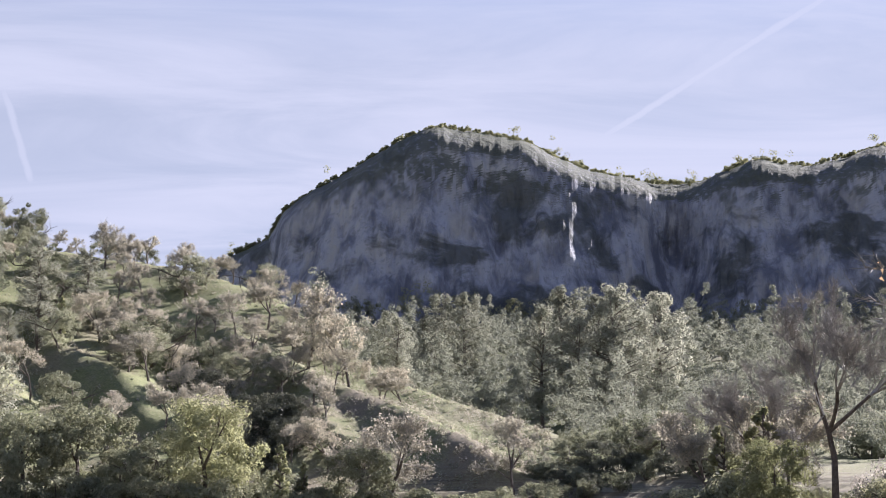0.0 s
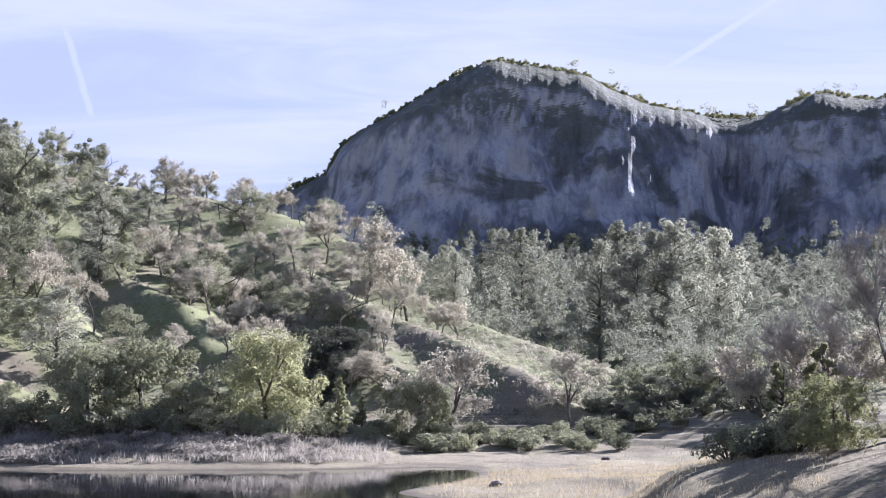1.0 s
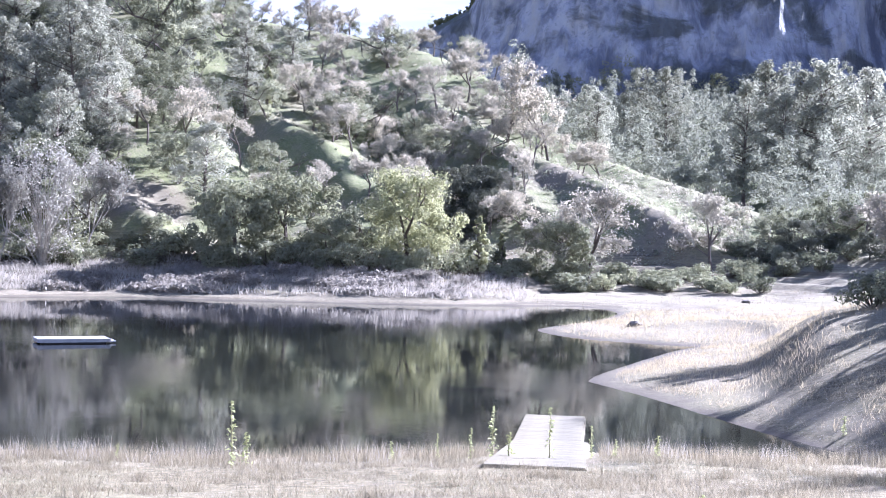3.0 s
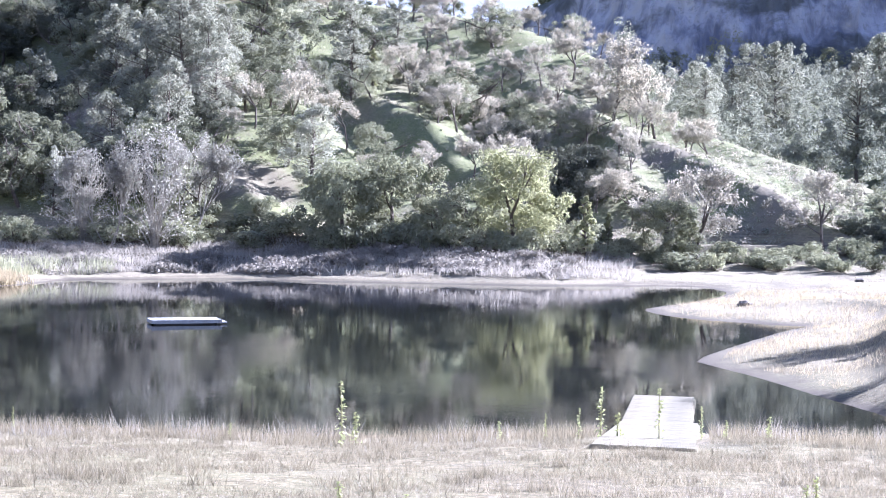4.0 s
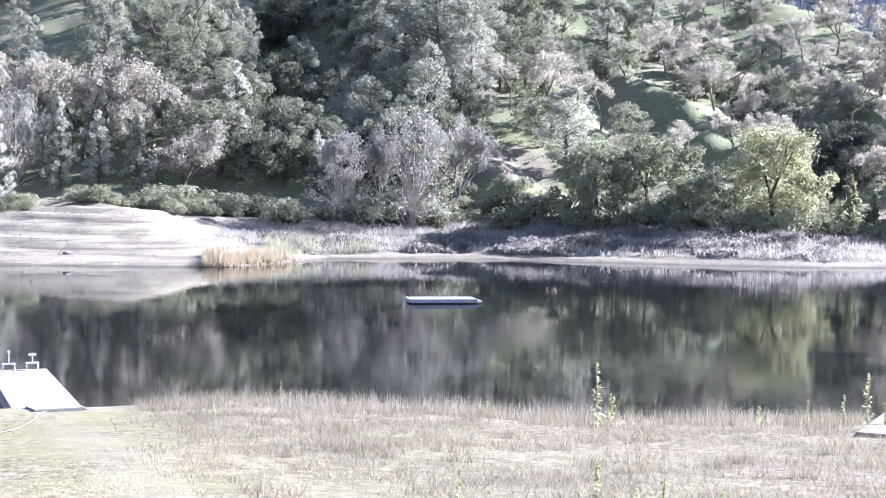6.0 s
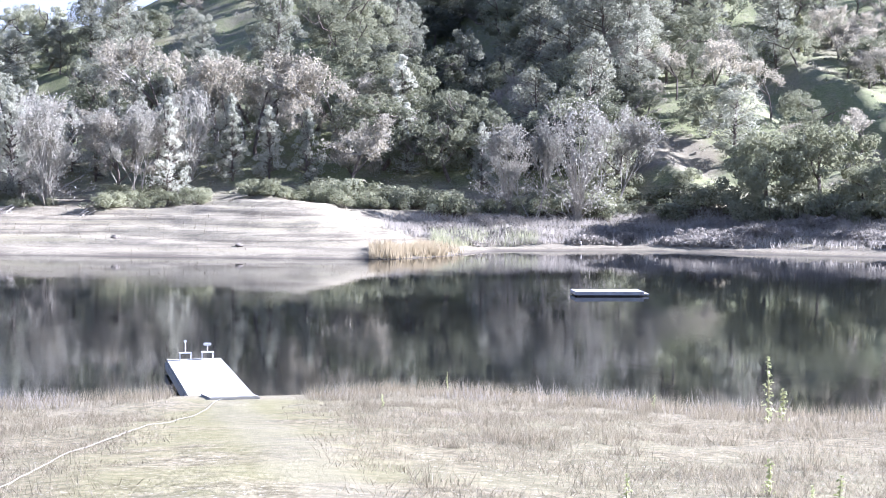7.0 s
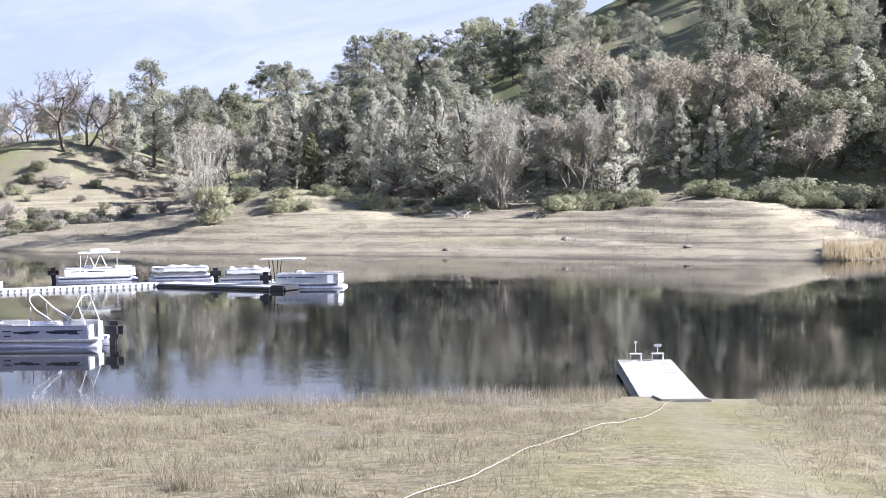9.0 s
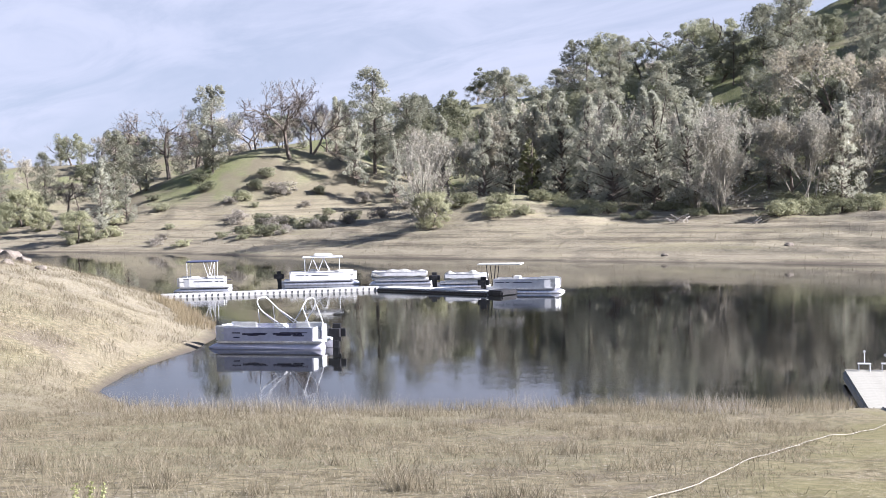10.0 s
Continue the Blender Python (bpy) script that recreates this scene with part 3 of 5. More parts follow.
def grow(rng, start, heading, length, radius, depth, spread, forks, up, out, bend=0.25, shrink=0.72):
    """Forking branches, appended to out as tube segments with their depth."""
    p, h = np.array(start, float), np.array(heading, float)
    h /= np.linalg.norm(h)
    pieces = 3 if depth > 1 else 2
    for k in range(pieces):
        h = h + rng.normal(size=3) * bend / pieces + np.array([0, 0, up / pieces])
        h /= np.linalg.norm(h)
        q = p + h * length / pieces
        r0, r1 = radius * (1 - 0.35 * k / pieces), radius * (1 - 0.35 * (k + 1) / pieces)
        out.append((*p, *q, r0, r1, depth))
        if depth > 0 and k == pieces - 2 and rng.random() < 0.7:
            side = h + rng.normal(size=3) * spread
            grow(rng, q, side, length * shrink * 0.8, r1 * 0.5, depth - 1, spread, forks, up, out, bend, shrink)
        p = q
    if depth > 0:
        for _ in range(forks):
            grow(rng, p, h + rng.normal(size=3) * spread, length * shrink * rng.uniform(0.8, 1.15), radius * 0.56, depth - 1, spread, forks, up, out, bend, shrink)


def bare_meshes(rng, tall, stems, depth, spread, forks, up, trunk, first, twig_min):
    segs = []
    for k in range(stems):
        lean = rng.normal(size=3) * (0.12 if stems == 1 else 0.35)
        grow(rng, (rng.normal() * 0.15 * (stems > 1), rng.normal() * 0.15 * (stems > 1), -0.3), (lean[0], lean[1], 1), first, trunk, depth, spread, forks, up, segs)
    s = np.array(segs)
    scale = tall / s[:, 5].max()
    s[:, :6] *= scale
    s[:, 6:8] = np.maximum(s[:, 6:8], twig_min)
    return s


class Kind:
    """A kind of tree: parts built once, then set out as copies."""

    def __init__(self, name, label, category, group, parts):
        self.name, self.label, self.category, self.group, self.parts, self.meshes = name, label, category, group, parts, []

    def plant(self, az, d, scale=1.0, turn=0.0, wide=1.0, sink=0.1, label=""):
        x, y = spot(az, d)
        m = pose(x, y, height(az, d) - sink, 0, 0, turn) @ Matrix.Diagonal((scale * wide, scale * wide, scale, 1))
        ob = tagged(new(self.name), label or self.label, self.category, self.group)
        ob.matrix_basis = m
        for k, (part_name, shape, mat) in enumerate(self.parts):
            if k >= len(self.meshes):
                child = mesh_object(part_name, *shape, mat, ob)
                self.meshes.append(child.data)
            else:
                child = new(part_name, self.meshes[k])
                child.parent = ob
        return ob


def oak_kind(seed, leaf, label, tall=9.0, wide=5.0, clumps=54, count=150, size=0.105, name="oak_tree", skirt=0.17):
    rng = np.random.default_rng(seed)
    segs, centres = [], []
    grow(rng, (0, 0, -0.3), (0.1 * rng.normal(), 0.1 * rng.normal(), 1), tall * 0.3, tall * 0.03, 3, 0.65, 2, 0.1, segs, 0.3)
    s = np.array(segs)
    s[:, :6] *= tall * 0.85 / s[:, 5].max()
    for k in range(clumps):
        t, r = rng.uniform(0, 2 * np.pi), rng.uniform(0.1, 1) ** 0.5
        z = skirt + (0.92 - skirt) * rng.random()
        lim = wide * (1 - ((z - 0.48) / 0.52) ** 2) ** 0.5 * rng.uniform(0.7, 1.08)
        centres.append((math.cos(t) * r * lim, math.sin(t) * r * lim, tall * z))
    radii = rng.uniform(0.12, 0.27, clumps) * wide
    return Kind(name, label, "tree", "trees on the hill", [("trunk", tubes(s[:, :8], 5), BARK), ("crown", leaves(rng, centres, radii, count, size), leaf)])


def pine_kind(seed, leaf, label, tall=16.0, wide=4.0, clumps=70, count=120, size=0.1, name="pine_tree", pointed=False, low=0.16, loose=0.8):
    rng = np.random.default_rng(seed)
    lean = rng.normal(size=2) * 0.4
    segs, centres, radii = [(0, 0, -0.3, 0.1, 0, tall * 0.4, tall * 0.018, tall * 0.013), (0.1, 0, tall * 0.4, lean[0], lean[1], tall * 0.93, tall * 0.013, 0.03)], [], []
    for k in range(clumps):
        z = low + (0.98 - low) * (k + rng.random()) / clumps
        shape = (1 - ((z - low) / (1.02 - low))) ** 0.75 if pointed else max(math.sin(math.pi * ((z - 0.06) / 0.98)), 0.2) ** 0.7
        t, lim = rng.uniform(0, 2 * np.pi), wide * shape * rng.uniform(0.2, 1.15)
        c = (math.cos(t) * lim, math.sin(t) * lim, tall * z)
        centres.append(c)
        radii.append(rng.uniform(0.16, 0.32) * wide * (0.5 + 0.6 * shape))
        segs.append((0.1, 0, tall * max(z - 0.08, 0.1), *c, 0.05 + 0.04 * (1 - z), 0.02))
    return Kind(name, label, "tree", "pines on the hill", [("trunk", tubes(segs, 4), BARK), ("crown", leaves(rng, centres, radii, count, size, 2.0, 0.6, loose), leaf)])


def bare_kind(seed, label, tall=9.0, stems=1, depth=4, spread=0.55, forks=3, up=0.12, trunk=0.2, first=2.6, bark=BARK, twigs=TWIG, fine=7, long=0.8, leaf=LICHEN, haze=260, name="bare_tree", group="leafless trees"):
    rng = np.random.default_rng(seed)
    s = bare_meshes(rng, tall * 0.93, stems, depth, spread, forks, up, trunk, first, 0.014)
    big = s[:, 8] >= depth - 1
    ends = s[s[:, 8] <= 0]
    heads = ends[:, 3:6] - ends[:, :3]
    heads /= np.linalg.norm(heads, axis=1)[:, None]
    crown = joined(tubes(s[~big & (s[:, 8] > 0), :8], 3), sprays(rng, ends[:, 3:6], heads, 1, 0.6, 0.02), sprays(rng, ends[:, 3:6], heads, fine, long, 0.016))
    parts = [("trunk", tubes(s[big, :8], 6), bark), ("crown", crown, twigs)]
    if leaf is not None:
        tips = ends[rng.permutation(len(ends))[:haze], 3:6]
        parts.append(("foliage", leaves(rng, tips, np.full(len(tips), 0.45), 10, 0.072, 1.7, 0.3, 1.2), leaf))
    return Kind(name, label, "tree", group, parts)


def bush_kind(seed, leaf, label, tall=1.7, wide=1.3, clumps=16, count=80, size=0.058, name="bush", long=1.6):
    rng = np.random.default_rng(seed)
    centres = [(rng.normal() * wide * 0.4, rng.normal() * wide * 0.4, tall * rng.uniform(0.2, 0.75)) for _ in range(clumps)]
    stems = [(0, 0, -0.1, *c, 0.03, 0.012) for c in centres]
    return Kind(name, label, "bush", "bushes along the bank", [("stem", tubes(stems, 3), BARK), ("crown", leaves(rng, centres, rng.uniform(0.25, 0.45, clumps) * wide, count, size, long, 0.5), leaf)])


def haze_kind(seed, label, tall=9.0, wide=3.2, points=150, bark=TWIG, twigs=TWIG, leaf=PALE_BUD, name="willow_tree"):
    """A leafless thicket: stems fanning from the ground into an egg of fine twigs."""
    rng = np.random.default_rng(seed)
    stems, tips, heads = [], [], []
    for k in range(points):
        z = 0.1 + 0.86 * rng.random() ** 0.8
        t = rng.uniform(0, 2 * np.pi)
        lim = wide * (1 - ((z - 0.42) / 0.62) ** 2) ** 0.5 * rng.uniform(0.6, 1.1) * (1 + 0.3 * math.sin(3 * t + seed) * math.sin(9 * z))
        r = rng.uniform(0.15, 1) ** 0.5
        tip = np.array((math.cos(t) * r * lim, math.sin(t) * r * lim, tall * z))
        knee = np.array((tip[0] * 0.35, tip[1] * 0.35, tall * z * 0.55))
        if k % 3 == 0:
            stems += [(rng.normal() * 0.1, rng.normal() * 0.1, -0.2, *knee, 0.05, 0.032), (*knee, *tip, 0.032, 0.014)]
        tips.append(tip)
        heads.append((tip - knee) / np.linalg.norm(tip - knee) + rng.normal(size=3) * 0.35)
    tips, heads = np.array(tips), np.array(heads)
    crown = sprays(rng, tips, heads, 17, tall * 0.11, 0.015)
    buds = leaves(rng, tips, np.full(points, 0.12 * wide + 0.3), 14, 0.06, 1.8, 0.3, 1.3)
    return Kind(name, label, "tree", "pale willows by the water", [("trunk", tubes(stems, 4), bark), ("crown", crown, twigs), ("foliage", buds, leaf)])


OAKS = [oak_kind(3, OAK_LEAF, "dark green live oak with a broad rounded crown"), oak_kind(8, OAK_LEAF, "dense evergreen oak with dull olive leaves", 10, 4.8, 56, 155)]
PINES = [pine_kind(5, PINE_LEAF, "tall grey-green foothill pine with an airy crown"), pine_kind(6, PINE_LEAF, "pale grey pine with upswept sprays of needles", 15, 3.9, 84, 120, low=0.06)]
BARES = [bare_kind(12, "leafless grey-brown oak with fine twigs"), bare_kind(15, "bare deciduous oak with a spreading grey crown", 8.0, 1, 4, 0.6, 3, 0.08, 0.18, 2.0)]
BROWNS = [bare_kind(18, "oak with a thin crown of withered brown leaves", 8.5, 1, 4, 0.6, 3, 0.08, 0.17, 2.2, fine=4, leaf=BROWN_LEAF, haze=330, name="brown_oak_tree")]
WILLOWS = [bare_kind(21, "pale leafless willow with upright whitish branches", 11, 3, 4, 0.28, 3, 0.5, 0.065, 3.2, TWIG, TWIG, 4, 0.8, PALE_BUD, 420, name="willow_tree", group="pale willows by the water"),
           haze_kind(24, "pale grey-green leafless willow thicket, twiggy to the ground", 10, 3.6)]
GOLDS = [oak_kind(31, GOLD_LEAF, "yellow-green willow with a billowing crown", 9, 5.2, 84, 200, 0.095, "golden_willow", 0.06)]
GREENS = [oak_kind(34, BUSH_LEAF, "rounded olive-green willow thicket at the water's edge", 7.5, 4.6, 76, 180, 0.095, "green_willow", 0.05)]
CONIFERS = [pine_kind(37, GOLD_LEAF, "small yellow-green pointed young tree", 5, 1.1, 30, 60, 0.09, "young_conifer", True),
            pine_kind(39, PINE_LEAF, "slim silver-grey young pine", 8, 2.0, 48, 90, 0.1, "young_pine", True)]
FEATHERS = [pine_kind(61, FEATHER_LEAF, "feathery pale grey-green conifer branched to the ground", 10, 2.5, 80, 76, 0.06, "feathery_conifer", True, 0.04, 1.3),
            pine_kind(63, FEATHER_LEAF, "upright pale grey-green conifer with a soft outline", 9, 2.2, 74, 76, 0.06, "feathery_conifer", True, 0.06, 1.3)]
SHADED_OAKS = [oak_kind(71, SHADED_OAK_LEAF, "dark rounded live oak with shade put into its leaf colour", 7, 5.0, 60, 160)]
IVY = [pine_kind(66, IVY_LEAF, "dark olive column of ivy on a dead trunk", 5, 0.9, 30, 70, 0.08, "ivy_column", False, 0.05)]
BIG_BARE = [bare_kind(52, "large leafless tree with dark forking limbs on the bank", 14, 1, 5, 0.42, 3, 0.28, 0.26, 4.2, BARK, DARK_TWIG, 7, 1.0, None, name="large_bare_tree"),
            bare_kind(57, "tall bare tree with a few orange leaves", 14, 1, 4, 0.5, 3, 0.1, 0.24, 3.6, BARK, DARK_TWIG, 6, 0.8, ORANGE_LEAF, 60, name="sycamore_tree")]
SPREADING = [bare_kind(55, "old leafless oak with heavy dark spreading limbs on the knoll", 14, 1, 5, 0.7, 3, 0.1, 0.4, 3.2, BARK, BARK, 5, 0.8, None, name="old_oak_tree"),
             bare_kind(58, "bare spreading oak with crooked dark limbs", 13, 2, 4, 0.65, 3, 0.12, 0.3, 3.2, BARK, BARK, 8, 0.9, None, name="old_oak_tree")]
BUSHES = [bush_kind(41, BUSH_LEAF, "rounded pale green brush on the bank"), bush_kind(42, OAK_LEAF, "low dark green shrub on the bank"), bush_kind(43, DRY_LEAF, "dry greyish dead brush on the bank")]


TAKEN = []
# open ground: bearing, distance, radius
OPEN = [(20.4, 203, 9), (64.5, 236, 13), (68, 240, 9), (55, 190, 12), (36, 168, 14), (11.5, 200, 9), (14.5, 330, 10), (15.5, 305, 12), (47, 275, 12), (-2.5, 217, 11), (0.8, 232, 8), (4, 252, 7), (-5, 214, 9), (-1, 210, 9), (-4, 203, 7), (2.4, 238, 8), (1.2, 218, 6), (12.5, 235, 7), (15, 250, 8)]
OPEN += [(p[0] - 0.5, p[1], 5.5) for p in SPURS[0][0][1:]] + [(6.2, 265, 5), (4.2, 250, 5), (1.4, 233, 5), (16.8, 216, 8), (18.2, 226, 8), (12, 240, 5)]
OPEN += [(-4.5, 206, 15), (-1.5, 210, 16), (1.5, 222, 13)] + [(2.5, 285, 8), (2.5, 272, 6), (0.8, 233, 8), (0.8, 220, 6), (-1.0, 224, 8), (-1.0, 211, 6), (-2.7, 216, 8), (-2.7, 203, 6), (-4.3, 215, 8), (-4.3, 202, 6), (-5.5, 216, 8), (-5.5, 203, 6)]


def set_tree(kind, az, d, size, label=""):
    x, y = spot(az, d)
    TAKEN.append((x, y))
    kind.plant(az, d, size, (az * 57.3 + d * 31.7) % 360, 1.0, 0.1, label)


def scatter(seed, n, az0, az1, share0, share1, kinds, low, high, gap=3.0):
    """Set out up to n trees between two shares of the way from the hill's foot to its ridge."""
    rng = np.random.default_rng(seed)
    clear = [(*spot(a, d), r) for a, d, r in OPEN]
    done = 0
    for _ in range(n * 8):
        if done == n:
            break
        az, k = rng.uniform(az0, az1), rng.uniform(share0, share1)
        foot, far = np.interp(az, HILL_AZ, HILL_FOOT), np.interp(az, HILL_AZ, RIDGE_FAR)
        d = foot + (far - foot) * k
        x, y = spot(az, d)
        if any((x - a) ** 2 + (y - b) ** 2 < gap * gap for a, b in TAKEN) or any((x - a) ** 2 + (y - b) ** 2 < r * r for a, b, r in clear):
            continue
        TAKEN.append((x, y))
        kinds[rng.integers(len(kinds))].plant(az, d, rng.uniform(low, high), rng.uniform(0, 360), rng.uniform(0.9, 1.3))
        done += 1



# trees that stand out, one by one
for az, d, size in [(9.1, 180, 1.45), (-14.1, 81, 0.5)]:
    set_tree(GOLDS[0], az, d, size)
for az, d, size in [(16.1, 180, 1.57), (14.1, 183, 1.58), (12.3, 179, 0.92), (2.7, 186, 1.17), (57.6, 183, 0.65)]:
    set_tree(GREENS[0], az, d, size)
for az, d, size in [(10.9, 184, 0.83), (10.4, 258, 0.58), (10.0, 280, 0.89), (30.4, 206, 0.96), (23.5, 232, 1.36), (50.4, 336, 1.32), (47.0, 334, 1.38), (43.4, 309, 1.66), (18.6, 283, 1.52), (20.1, 325, 1.44)]:
    set_tree(OAKS[0], az, d, size)
for az, d, size in [(6.0, 177, 1.64), (5.1, 186, 0.91), (15.0, 274, 1.69), (53.6, 202, 1.85)]:
    set_tree(CONIFERS[0], az, d, size)
for az, d, size in [(25.7, 178, 1.33), (22.4, 186, 1.41), (42.5, 194, 1.27), (42.1, 186, 1.31), (45.5, 186, 1.35)]:
    set_tree(WILLOWS[0], az, d, size)
for az, d, size in [(23.9, 178, 1.66), (26.8, 184, 1.25), (45.7, 186, 1.53), (58.0, 184, 1.31), (50.0, 198, 1.58), (46.7, 198, 1.46), (40.0, 198, 1.38)]:
    set_tree(WILLOWS[1], az, d, size)
for az, d, size in [(27.9, 196, 1.1), (47.0, 192, 1.76), (48.4, 196, 1.93), (50.1, 194, 1.74), (44.4, 276, 1.17), (52.2, 204, 1.9), (48.8, 206, 1.96), (55.4, 202, 1.53), (52.4, 207, 1.87)]:
    set_tree(FEATHERS[1], az, d, size)
for az, d, size in [(8.6, 268, 0.85), (29.2, 198, 1.1), (27.3, 232, 1.23), (48.8, 333, 1.09), (45.5, 328, 1.3), (57.2, 270, 1.57), (16.5, 341, 1.19), (19.5, 296, 1.85), (18.7, 294, 1.07)]:
    set_tree(OAKS[1], az, d, size)
for az, d, size in [(22.9, 242, 1.57), (25.5, 266, 1.28), (-0.7, 412, 1.78), (36.4, 245, 1.16), (42.8, 295, 1.36), (-7.9, 330, 2.1), (-4.8, 320, 1.8), (-6.3, 320, 1.59)]:
    set_tree(PINES[0], az, d, size)
for az, d, size in [(24.3, 248, 1.4), (-1.6, 406, 1.91), (0.1, 414, 1.43), (-7.2, 335, 2.04), (-9.7, 350, 2.06), (-5.7, 345, 2.2), (1.3, 315, 1.1), (1.6, 330, 1.29)]:
    set_tree(PINES[1], az, d, size)
for az, d, size in [(18.2, 224, 1.4), (16.1, 225, 1.19), (12.1, 275, 1.08), (3.3, 260, 1.82), (37.3, 205, 2.08), (33.9, 205, 1.75), (38.9, 210, 1.71), (37.8, 210, 1.71), (35.0, 204, 1.22), (41.1, 215, 2.08), (19.9, 228, 1.2), (13.5, 276, 1.26), (9.3, 260, 1.12), (22.6, 232, 1.49)]:
    set_tree(BROWNS[0], az, d, size)
for az, d, size in [(1.5, 188, 1.68), (4.1, 221, 1.03), (9.6, 289, 1.16), (5.0, 260, 1.99), (41.6, 196, 1.53), (26.7, 244, 1.66), (42.9, 190, 1.48), (48.1, 315, 1.03), (54.4, 208, 1.89), (-3.6, 200, 1.45), (13.4, 334, 1.38), (36.6, 206, 1.53), (33.4, 204, 0.84)]:
    set_tree(BARES[0], az, d, size)
for az, d, size in [(2.7, 190, 1.57), (6.7, 299, 1.59), (2.8, 492, 2.11), (7.2, 260, 1.05), (33.1, 190, 1.69), (55.5, 206, 1.67), (57.1, 210, 1.78), (-9.7, 210, 1.2), (-10.7, 214, 1.04), (12.2, 332, 1.12), (15.3, 346, 0.83), (39.0, 208, 1.6)]:
    set_tree(BARES[1], az, d, size)
# dark-leaved oaks whose colour stands in for shade in gully and bench
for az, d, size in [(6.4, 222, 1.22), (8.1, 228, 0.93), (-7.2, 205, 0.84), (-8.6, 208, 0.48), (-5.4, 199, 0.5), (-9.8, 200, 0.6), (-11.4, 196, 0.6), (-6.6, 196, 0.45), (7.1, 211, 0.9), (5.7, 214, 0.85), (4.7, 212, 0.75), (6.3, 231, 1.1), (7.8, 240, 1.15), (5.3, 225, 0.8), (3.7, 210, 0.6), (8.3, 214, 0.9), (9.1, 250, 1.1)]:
    set_tree(SHADED_OAKS[0], az, d, size)
for az, d, size in [(40.9, 188, 1.42), (50.6, 206, 1.68), (53.3, 208, 1.55), (47.2, 200, 1.34), (54.3, 205, 1.64), (51.1, 204, 1.63), (48.3, 198, 1.46)]:
    set_tree(FEATHERS[0], az, d, size)
for az, d, size in [(-16.4, 84, 1.0), (-13.6, 97, 0.78), (27.0, 235, 1.03)]:
    set_tree(BIG_BARE[0], az, d, size)
for az, d, size in [(-12.5, 84, 1.98), (-10.9, 88, 1.55), (-12.1, 86, 1.73), (-9.9, 90, 1.63)]:
    set_tree(BUSHES[0], az, d, size)
for az, d, size in [(9.7, 175, 2.0), (8.5, 175, 2.2), (9.1, 174, 1.7), (7.8, 177, 1.8), (17.0, 176, 2.2), (16.0, 175, 2.4), (14.9, 177, 2.3), (13.9, 176, 2.4), (12.9, 175, 2.0), (11.7, 177, 2.2), (10.7, 176, 2.0)]:
    set_tree(BUSHES[0 if az < 10 else 1], az, d, size)
for az, d, size in [(-21.6, 70, 1.55)]:
    set_tree(BIG_BARE[1], az, d, size)
for az, d, size in [(63.5, 247, 1.12), (68.5, 258, 1.05), (72.5, 256, 0.6)]:
    set_tree(SPREADING[0], az, d, size)
for az, d, size in [(62.6, 250, 0.95), (67.4, 262, 0.95), (64.9, 262, 0.85)]:
    set_tree(SPREADING[1], az, d, size)
for az, d, size in [(60.0, 246, 1.2), (58.6, 244, 1.0), (75.2, 276, 0.8), (73.4, 278, 0.78)]:
    set_tree(PINES[0], az, d, size)
for az, d, size in [(66.7, 246, 1.05), (70.7, 247, 0.9), (61.2, 268, 1.0), (69.4, 250, 0.66)]:
    set_tree(PINES[1], az, d, size)
for az, d, size in [(21.9, 236, 1.05), (22.4, 262, 1.1), (22.9, 290, 1.2), (23.4, 322, 1.2), (22.1, 274, 0.9)]:
    set_tree(PINES[0], az, d, size)
for az, d, size in [(21.5, 224, 0.95), (22.2, 249, 1.15), (22.7, 276, 1.2), (23.1, 306, 1.2), (21.3, 243, 0.85)]:
    set_tree(PINES[1], az, d, size)
for az, d, size in [(71.2, 229, 1.35), (70.2, 233, 0.9), (57.2, 238, 1.5), (59.2, 232, 1.2), (60.8, 240, 1.3), (61.6, 262, 1.4), (58.2, 226, 1.0)]:
    set_tree(FEATHERS[1], az, d, size)
for az, d, size in [(72.2, 223, 0.72), (74.3, 250, 0.9), (75.2, 246, 0.7), (73.6, 240, 0.5)]:
    set_tree(GREENS[0], az, d, size)
for az, d, size in [(-24.5, 80, 1.3), (-25.5, 90, 1.4), (-28, 84, 1.4), (-13.2, 206, 1.1), (-15.2, 200, 1.2), (-10.4, 216, 1.1), (-12.2, 192, 0.9), (-8.2, 214, 1.0), (-6.0, 212, 0.8)]:
    set_tree(OAKS[1], az, d, size)
for az, d, size in [(-11.2, 93, 0.95), (-14.8, 92, 1.0), (-12.6, 99, 1.1)]:
    set_tree(BARES[1], az, d, size)
for az, d, size in [(53.5, 200, 1.86), (-12.0, 90, 1.15), (-13.7, 91, 1.3)]:
    set_tree(IVY[0], az, d, size)

# the slopes between
scatter(101, 76, 1.2, 13, 0.0, 1.02, BARES + BROWNS + BARES + OAKS[:1] + BARES, 0.75, 1.15, 3.6)
scatter(102, 58, 12, 23, 0.05, 1.0, OAKS + BARES + PINES[:1] + BROWNS + OAKS, 0.65, 1.05, 4.2)
# the darkened oaks deepen the shaded gully by their leaf colour
scatter(103, 84, 22.5, 35, 0.0, 0.75, OAKS + SHADED_OAKS + SHADED_OAKS + PINES[:1], 0.9, 1.35, 4.5)
scatter(104, 40, 30, 52, 0.0, 0.12, FEATHERS + BARES + FEATHERS, 0.9, 1.4, 3.5)
scatter(105, 58, 36, 52, 0.14, 1.0, PINES + OAKS + OAKS + BROWNS, 0.75, 1.1, 5)
scatter(106, 30, 44, 62, 0.0, 0.12, FEATHERS + FEATHERS + BARES + WILLOWS, 0.7, 1.0, 4)
scatter(107, 36, 50, 59.5, 0.15, 1.1, PINES + OAKS + OAKS + BARES, 0.7, 1.0, 5)
